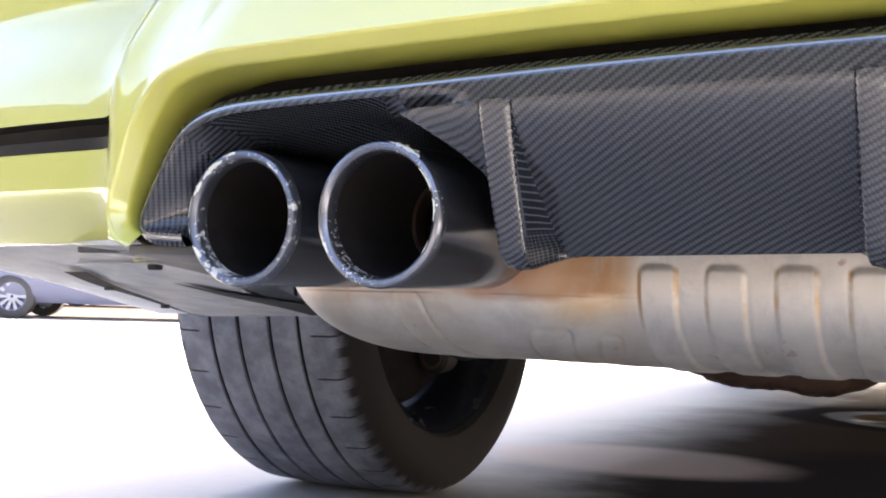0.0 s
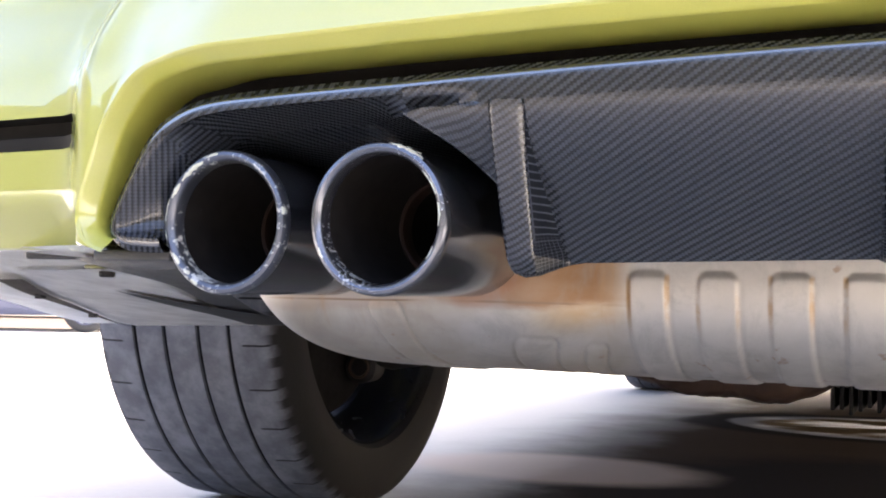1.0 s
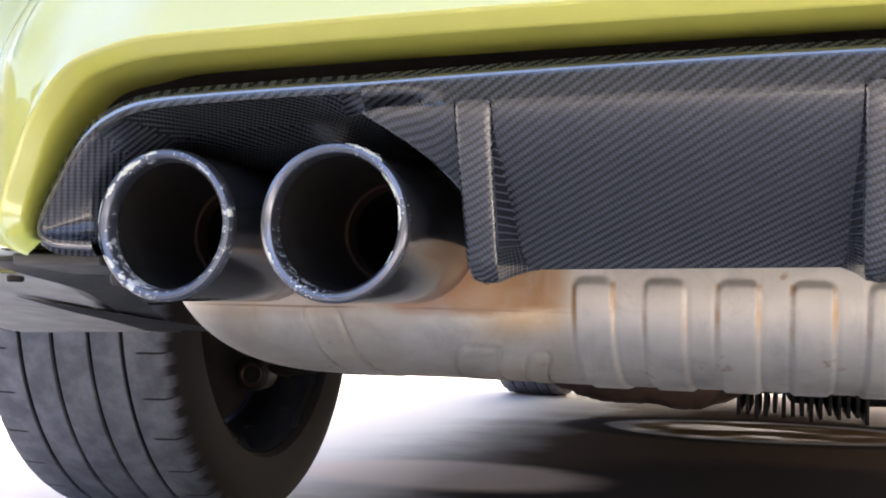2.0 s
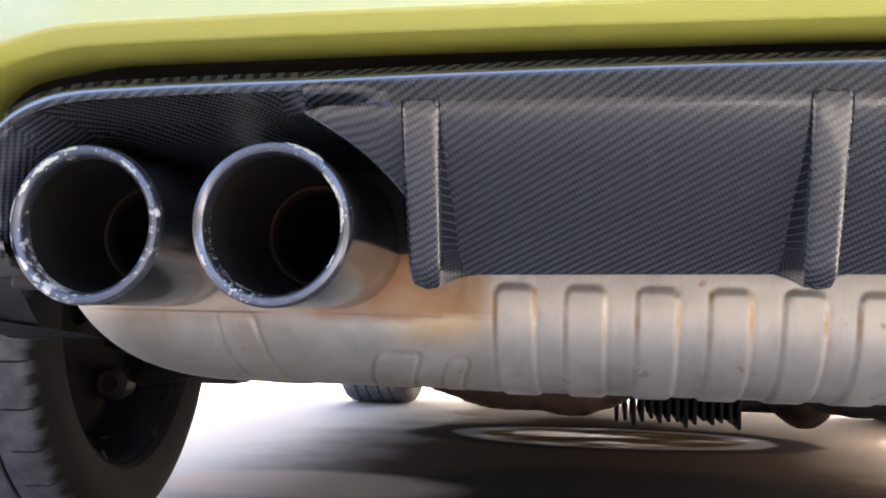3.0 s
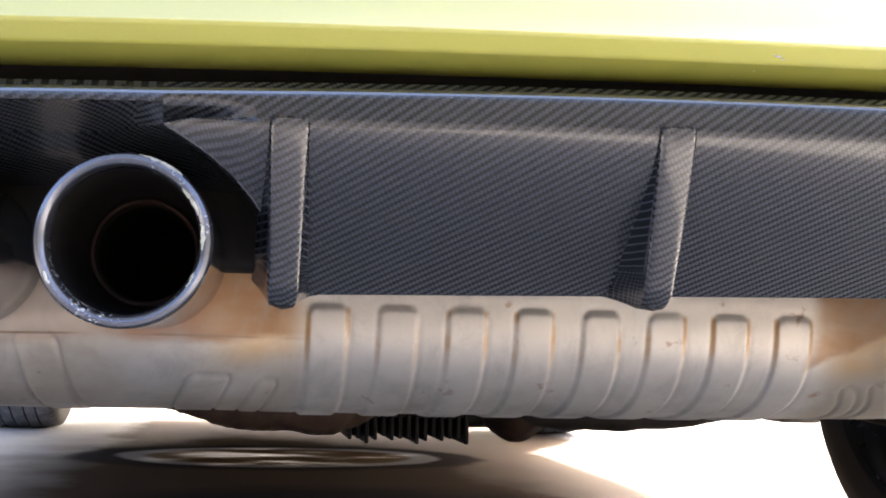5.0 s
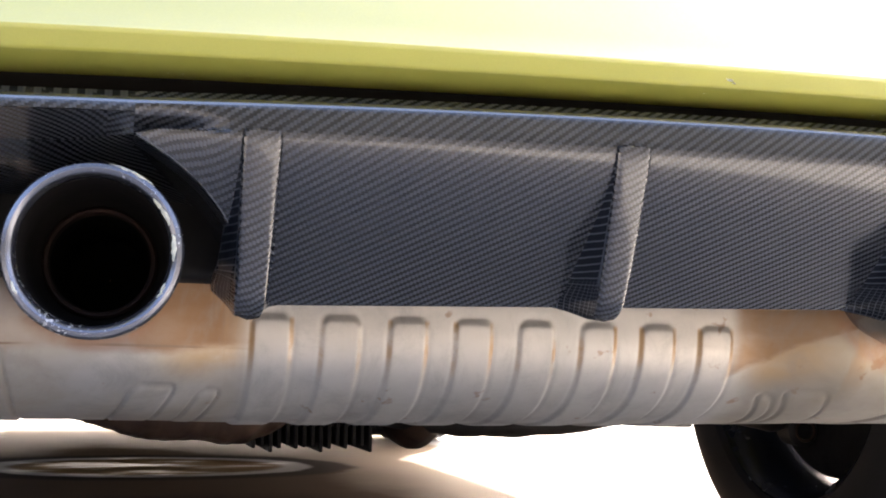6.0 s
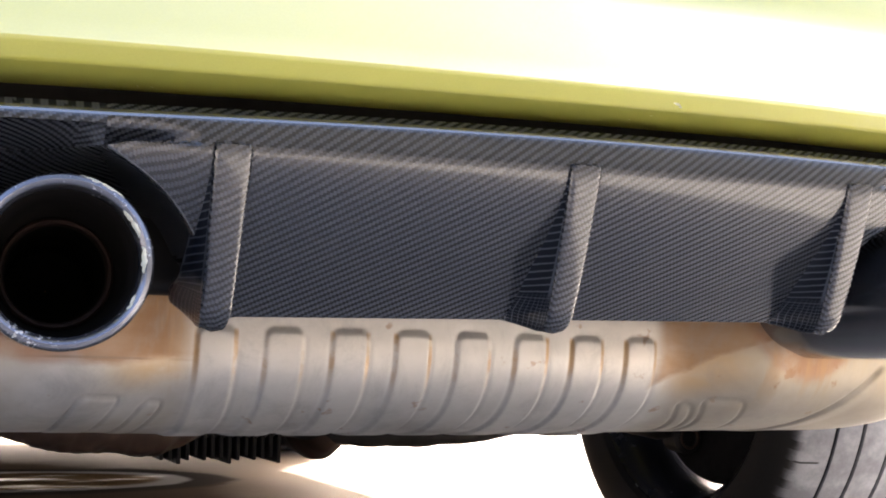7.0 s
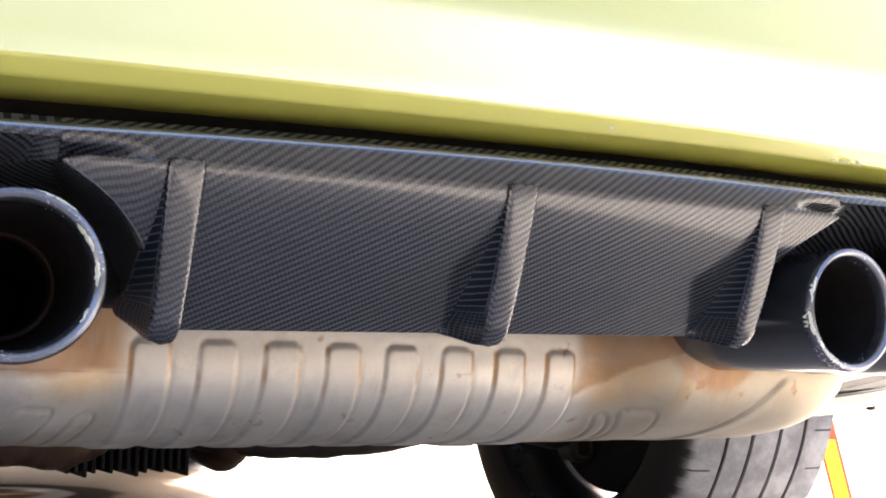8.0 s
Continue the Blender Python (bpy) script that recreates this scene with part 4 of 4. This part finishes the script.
# -- underside --
part("floor_pan", box((1.74, 1.9, 0.03), (0, 2.50, 0.30), 0.01), TRAY_DARK, car, "dark plastic underbody panels")
part("front_floor_pan", box((1.3, 1.3, 0.03), (0, 4.1, 0.30), 0.01), TRAY_DARK, car, "dark plastic underbody panels")
# unseen liners, added to stop sun leaking in through the wheel arches
for sd in (-1, 1):
    for ay in (3.47, 1.60):
        part("arch_liner", box((0.42, 0.02, 0.50), (sd * 0.75, ay, 0.52), 0.004), TRAY_DARK, car)
# ceiling added over the tailpipes against light leaks, near-black for the shade there
part("boot_floor", box((1.04, 0.46, 0.012), (0, 0.305, 0.428), 0.004), SOOT_AND_SHADE, car)
# unseen inner panels, added to keep the sun off the silencer's right end
for sd in (-1, 1):
    part("boot_well", box((0.44, 0.40, 0.34), (sd * 0.76, 0.52, 0.560), 0.02), TRAY_DARK, car)
    part("inner_fender", box((0.02, 0.95, 0.50), (sd * 0.63, 1.14, 0.640), 0.004), TRAY_DARK, car)
# upright panel added to block the sky showing through the bumper gap
part("rear_carrier", box((1.0, 0.012, 0.17), (0, 0.083, 0.515), 0.004), BLACK, car)


def tray_point(t, u):
    """t: from the bumper forwards, u: from the middle outwards."""
    a = Vector((0.510, 0.075, 0.3385)).lerp(Vector((1.020, 0.330, 0.3395)), u)
    c = Vector((0.748, 0.680, 0.278)).lerp(Vector((1.012, 0.700, 0.269)), u)
    p = a.lerp(c, t)
    return p.x, p.y, p.z + 0.0012 * math.sin(t * 9 + u * 3) * math.sin(math.pi * t)


def tray_skin(side, lo, hi, t0, t1, drop, nu=10, nt=28, thick=0.003):
    """Sheet between two lines u = lo(t) and u = hi(t)."""
    rows = []
    for k in range(nt + 1):
        t = t0 + (t1 - t0) * k / nt
        row = []
        for j in range(nu + 1):
            x, y, z = tray_point(t, lo(t) + (hi(t) - lo(t)) * j / nu)
            row.append((side * x, y, z - drop))
        rows.append(row)
    bm = loft(rows)
    bmesh.ops.solidify(bm, geom=list(bm.faces), thickness=thick)
    bmesh.ops.recalc_face_normals(bm, faces=bm.faces)
    return bm


def slit_in(t):
    return 0.36 + 0.31 * smooth01(t, 0.05, 1.0) ** 0.62


def slit_out(t):
    return slit_in(t) + 0.115 * (1 - smooth01(t, 0.15, 1.20)) ** 1.2


for sd in (-1, 1):
    tray = part("undertray", tray_skin(sd, lambda t: -0.03, lambda t: 1.0, -0.03, 1.0, 0.0, 20), TRAY, car, "dusty pale plastic undertray")
    # brown strip laid over the tray as the shade inside its slit
    part("gap", tray_skin(sd, slit_in, slit_out, 0.20, 0.97, 0.0066, 6, thick=0.0012), SLIT, tray, "dark brown sheet standing in for the shaded gap under the flap")
    part("flap", tray_skin(sd, lambda t: 0.0, lambda t: slit_in(t) + 0.01, 0.14, 1.0, 0.0035), TRAY_GREY, tray, "grey scuffed plastic flap")
    part("flap_edge", tray_skin(sd, slit_out, lambda t: slit_out(t) + 0.02, 0.19, 0.97, 0.0035, 4), TRAY, tray)
    # thin dark wedge hung under the flap in place of a shaded opening
    part("slot_shade", tray_skin(sd, lambda t: 0.19 - 0.98 * (t - 0.33), lambda t: 0.19 - 0.33 * (t - 0.33), 0.33, 0.93, 0.0062, 6, thick=0.0015), TRAY_DARK, tray, "dark sheet standing in for a shaded tapering slot")
    part("inner_liner", tray_skin(sd, lambda t: -0.16, lambda t: -0.03 + 0.10 * (1 - smooth01(t, 0.05, 0.35)), 0.02, 1.0, 0.004), SCUFFED, tray, "scuffed black inner liner")
    bk = box((0.072, 0.066, 0.007), (0, 0, 0), 0.002)
    for v in bk.verts:
        v.co.z += 0.0022 * math.sin(v.co.x * 95) - 0.06 * v.co.y
        v.co.y += 0.25 * v.co.x * sd
    part("bracket", bk, TRAY_DARK, car, "scratched black plastic bracket under the diffuser").location = (sd * 0.462, 0.082, 0.3315)
    # filler added to block daylight showing through beneath the bumper corner
    part("closing_panel", box((0.19, 0.006, 0.062), (sd * 0.525, 0.138, 0.364), 0.002), BLACK, car, "black panel closing the hollow behind the bumper corner")
    part("bracket_foot", box((0.030, 0.022, 0.013), (sd * 0.442, 0.112, 0.3255), 0.003), BLACK, car)
    x, y, z = 0.587, 0.190, 0.3293
    bolt = part("bolt", lathe([(-0.0005, 0.0), (-0.0035, 0.0), (-0.0040, 0.0035), (-0.0040, 0.0050), (-0.0030, 0.0062), (0.0005, 0.0062)], 24, "x"), DIRTY_IRON, tray)
    bolt.location, bolt.rotation_euler = (sd * x, y, z - 0.004), (0, -math.pi / 2, 0)
    part("clip", box((0.030, 0.010, 0.003), (0, 0, 0), 0.001, Matrix.Rotation(sd * 0.5, 4, "Z")), OLIVE, tray, "olive plastic clip").location = (sd * 0.580, 0.170, z - 0.0005)
    for q in (0.40, 0.74):
        x, y, z = tray_point(q, (slit_in(q) + slit_out(q)) / 2)
        part("clip", box((0.008, 0.009, 0.005), (0, 0, 0), 0.0012), BLACK, tray).location = (sd * x, y, z - 0.008)


# -- wheels --
def tyre():
    R, W = 0.337, 0.122
    prof = [(-0.105, 0.236), (-0.128, 0.250), (-0.136, 0.280), (-0.134, 0.305), (-0.127, 0.322), (-W, 0.3285), (-0.112, 0.3335)]
    grooves = (-0.068, -0.026, 0.022, 0.066)
    for g in grooves:
        edge = R - 0.0035 * (g / 0.11) ** 2
        prof += [(g - 0.0032, edge), (g - 0.0027, edge - 0.0010), (g - 0.0022, edge - 0.008), (g + 0.0022, edge - 0.008), (g + 0.0027, edge - 0.0010), (g + 0.0032, edge)]
    prof += [(0.112, 0.3335), (W, 0.3285), (0.127, 0.322), (0.134, 0.305), (0.136, 0.280), (0.128, 0.250), (0.105, 0.236)]
    return lathe(prof, 120, "x")


def wheel_parts(root, spokes=5):
    part("tyre", tyre(), RUBBER, root, "worn black rubber tyre with four grooves")
    barrel = lathe([(-0.112, 0.240), (-0.118, 0.246), (-0.121, 0.240), (-0.112, 0.228), (-0.05, 0.212), (0.05, 0.215), (0.10, 0.226), (0.115, 0.236), (0.122, 0.243), (0.116, 0.246), (0.108, 0.240)], 96, "x")
    rim = part("rim", barrel, WHEEL_DARK, root, "dark painted alloy rim")
    for k in range(spokes * 2):
        a = 2 * math.pi * (k // 2) / spokes + (0.17 if k % 2 else -0.17)
        rows = []
        for r, w, x0, x1 in ((0.05, 0.030, 0.055, 0.095), (0.12, 0.020, 0.070, 0.102), (0.18, 0.017, 0.080, 0.108), (0.222, 0.022, 0.085, 0.112)):
            c, s = math.cos(a), math.sin(a)
            rows.append([(x, c * r - s * q, s * r + c * q) for x, q in ((x0, -w * 0.6), (x1, -w), (x1, w), (x0, w * 0.6))])
        bm = loft(rows, True, True)
        bmesh.ops.recalc_face_normals(bm, faces=bm.faces)
        part("spoke", bm, WHEEL_DARK, rim, smooth=False)
    hub = lathe([(-0.02, 0.0), (-0.02, 0.06), (0.05, 0.075), (0.098, 0.07), (0.104, 0.03), (0.105, 0.0)], 40, "x")
    part("hub", hub, DIRTY_IRON, root)
    disc = lathe([(-0.035, 0.06), (-0.035, 0.180), (-0.010, 0.180), (-0.010, 0.06)], 64, "x", True)
    part("brake_disc", disc, DIRTY_IRON, root, "rust tinged brake disc")
    shield = lathe([(-0.046, 0.05), (-0.052, 0.10), (-0.050, 0.190), (-0.040, 0.206), (-0.037, 0.206), (-0.046, 0.188), (-0.047, 0.10), (-0.042, 0.05)], 64, "x", True)
    part("dust_shield", shield, SOOT_AND_SHADE, root, "dark pressed dust shield")


wheel = new("rear_wheel")
wheel.parent = car
wheel_parts(wheel)
wheel.location = (0.90, 1.09, 0.337)


def copy_wheel(name, m):
    w = copy_thing(wheel, m)
    w.name = name
    return w


wheel.scale = (1.08, 1, 1)
copy_wheel("rear_wheel", pose(-0.905, 1.085, 0.337, 0, 0, 180))
copy_wheel("front_wheel", pose(-0.93, 3.93, 0.337, 0, 0, 177) @ Matrix.Diagonal((0.84, 1, 1, 1)))
copy_wheel("front_wheel", pose(0.93, 3.93, 0.337, 0, 0, -3) @ Matrix.Diagonal((0.84, 1, 1, 1)))

# -- running gear seen under the silencer --
diff = part("differential", box((0.16, 0.22, 0.09), (0, 0, 0), 0.02), DIRTY_IRON, car, "black finned differential housing")
diff.location = (-0.029, 0.87, 0.272)
for k in range(15):
    fb = box((0.0042, 0.19, 0.046), (-0.064 + 0.0093 * k, -0.012, -0.045 + 0.003 * math.sin(k * 2.1) + 0.002 * math.sin(k * 5.3)), 0.0012)
    part("cooling_fin", fb, SOOT_AND_SHADE, diff, smooth=False)


def lumpy(pts, r0, seed, rough=1.0):
    line = smooth_line(pts, 150)
    rad = [r0 * (1 + 0.18 * rough * noise.noise(Vector((i * 0.06, seed, 0)))) * math.sqrt(min(1.0, (i + 0.3) / 14, (149.3 - i) / 14)) for i in range(150)]
    bm = tube(line, rad, 40)
    for v in bm.verts:
        v.co += Vector((0.3, 0.3, 1.0)) * r0 * 0.14 * rough * (noise.noise(v.co * 30 + Vector((seed, 0, 0))) + 0.45 * noise.noise(v.co * 80) + 0.12 * noise.noise(v.co * 190))
    return bm


part("heat_shield", lumpy([(-0.305, 0.64, 0.298), (-0.275, 0.62, 0.281), (-0.23, 0.61, 0.268), (-0.17, 0.61, 0.259), (-0.125, 0.62, 0.261), (-0.10, 0.66, 0.274)], 0.040, 1.3), BROWN_SHIELD, car, "crumpled brown rusty heat shield")
part("exhaust_pipe", lumpy([(-0.15, 0.62, 0.25), (-0.14, 0.8, 0.26), (-0.12, 1.3, 0.27)], 0.036, 4.1), BROWN_SHIELD, car, "rusty exhaust pipe")
part("exhaust_pipe", lumpy([(0.124, 0.86, 0.230), (0.128, 1.0, 0.240), (0.14, 1.4, 0.27)], 0.040, 7.7, 0.5), BROWN_SHIELD, car, "rusty exhaust pipe")
part("cross_beam", box((0.24, 0.05, 0.06), (0.075, 0.97, 0.236), 0.012), DIRTY_IRON, car, "dirty cross beam")
part("subframe", lumpy([(0.05, 0.90, 0.260), (0.16, 0.88, 0.242), (0.30, 0.87, 0.243), (0.42, 0.88, 0.262)], 0.031, 2.2, 0.35), DIRTY_IRON, car, "dirty subframe arm")
for sd in (-1, 1):
    part("lower_arm", lumpy([(sd * 0.45, 1.04, 0.305), (sd * 0.62, 1.03, 0.285), (sd * 0.80, 1.05, 0.262)], 0.015, 3.0 + sd), DIRTY_IRON, car, "dirty suspension arm")
    part("lower_arm", lumpy([(sd * 0.50, 1.12, 0.268), (sd * 0.66, 1.13, 0.238), (sd * 0.80, 1.14, 0.212)], 0.017, 8.0 + sd, 0.4), DIRTY_IRON, car, "dirty suspension arm")
    joint = part("ball_joint", lathe([(0.035, 0.0), (0.035, 0.024), (-0.004, 0.026), (-0.010, 0.020), (-0.010, 0.015), (-0.006, 0.0135), (-0.006, 0.0)], 40), DIRTY_IRON, car, "round joint at the end of the arm")
    joint.location = (sd * 0.822, 1.131, 0.203)
    part("joint_rim", lathe([(-0.0095, 0.0135), (-0.0125, 0.0150), (-0.0125, 0.0172), (-0.0095, 0.0186)], 40), BROWN_SHIELD, joint)
    part("jacking_pad", box((0.075, 0.09, 0.05), (sd * 0.777, 1.52, 0.212), 0.006), BLACK, car)

# ---- parked cars in the distance ----
def small_car(name, paint_mat, label, m):
    root = tagged(new(name), label, "car", "parked cars")
    secs = []
    for y, w, lo, hi in ((-2.2, 0.70, 0.40, 0.75), (-2.1, 0.84, 0.28, 0.92), (-1.3, 0.90, 0.24, 1.0), (0.0, 0.90, 0.22, 0.98), (1.2, 0.90, 0.24, 0.92), (2.0, 0.82, 0.28, 0.80), (2.2, 0.65, 0.40, 0.62)):
        half = [(w - 0.10, lo), (w, lo + 0.12), (w, hi - 0.18), (w - 0.10, hi), (0, hi + 0.03)]
        secs.append([(-a, y, z) for a, z in half] + [(a, y, z) for a, z in reversed(half[:-1])])
    bm = loft(secs, True, True)
    bmesh.ops.recalc_face_normals(bm, faces=bm.faces)
    part("body", bm, paint_mat, root)
    secs = []
    for y, w, z in ((-1.6, 0.66, 0.98), (-1.0, 0.62, 1.36), (0.3, 0.60, 1.42), (1.2, 0.66, 0.95)):
        half = [(0.80, 0.90), (w, z), (0, z + 0.03)]
        secs.append([(-a, y, zz) for a, zz in half] + [(a, y, zz) for a, zz in reversed(half[:-1])])
    bm = loft(secs, True, True)
    bmesh.ops.recalc_face_normals(bm, faces=bm.faces)
    part("windows", bm, GLASS_DARK, root)
    for sx in (-1, 1):
        for yy in (-1.35, 1.35):
            wh = new("wheel")
            wh.parent = root
            part("tyre", lathe([(-0.10, 0.20), (-0.11, 0.27), (-0.09, 0.315), (0.09, 0.315), (0.11, 0.27), (0.10, 0.20)], 40, "x"), BLACK, wh)
            rim = part("rim", lathe([(0.07, 0.20), (0.100, 0.212), (0.104, 0.202), (0.06, 0.185), (0.02, 0.18), (0.02, 0.0)], 40, "x"), BLUE, wh, "alloy rim with silver spokes")
            for q in range(10):
                a = 2 * math.pi * q / 10
                sp = [[(xx, math.cos(a) * r - math.sin(a) * w, math.sin(a) * r + math.cos(a) * w) for xx, w in ((0.05, -ww), (x1, -ww), (x1, ww), (0.05, ww))] for r, ww, x1 in ((0.02, 0.022, 0.088), (0.12, 0.018, 0.086), (0.204, 0.030, 0.098))]
                bm = loft(sp, True, True)
                bmesh.ops.recalc_face_normals(bm, faces=bm.faces)
                part("spoke", bm, SILVER, rim, smooth=False)
            wh.location = (sx * 0.80, yy, 0.315)
            wh.rotation_euler = (0, 0, 0 if sx > 0 else math.pi)
    root.matrix_world = m
    return root


BLUE = plain("faded_blue_grey_paint", (0.105, 0.115, 0.17), 0.5, 0.0, 0.06, 4, 0.0, 0.15, 0.3)
WHITE_PAINT = plain("faded_silver_paint", (0.30, 0.31, 0.35), 0.5, 0.0, 0.06, 4, 0.0, 0.15, 0.3)
for paint_mat, label, cx, cy, turn in ((BLUE, "blue grey saloon parked across the yard", -12.75, 13.60, -60), (WHITE_PAINT, "silver white saloon parked beyond the blue one", -18.3, 20.6, -60), (BLUE, "blue grey hatchback parked far behind", -21.5, 18.9, -66)):
    small_car("parked_car", paint_mat, label, pose(cx, cy, -0.27, 0, 0, turn))


# ---- folding barrier beside the car ----
RED = plain("red_plastic", (0.55, 0.07, 0.04), 0.45)
SIGNAL_YELLOW = plain("signal_yellow_plastic", (0.75, 0.55, 0.03), 0.45)
barrier = tagged(new("folding_barrier"), "red folding A-frame barrier with a yellow panel", "barrier")
for sd in (-1, 1):
    rows = [[(a + sd * s, c, h) for a, c in ((-0.026, 0), (0.026, 0), (0.026, 0.02), (-0.026, 0.02))] for s, h in ((0.02, 0.62), (0.16, 0.0))]
    bm = loft(rows, True, True)
    bmesh.ops.recalc_face_normals(bm, faces=bm.faces)
    leg = part("leg", bm, RED, barrier)
    rows = [[(a + sd * (0.02 + 0.14 * k), c, 0.62 - 0.62 * k) for a, c in ((-0.018, -0.004), (0.018, -0.004), (0.018, 0.0), (-0.018, 0.0))] for k in (0.72, 0.97)]
    bm = loft(rows, True, True)
    bmesh.ops.recalc_face_normals(bm, faces=bm.faces)
    part("panel", bm, SIGNAL_YELLOW, leg, "yellow reflective strip")
barrier.matrix_world = pose(2.035, 1.935, 0, 0, 0, -45)
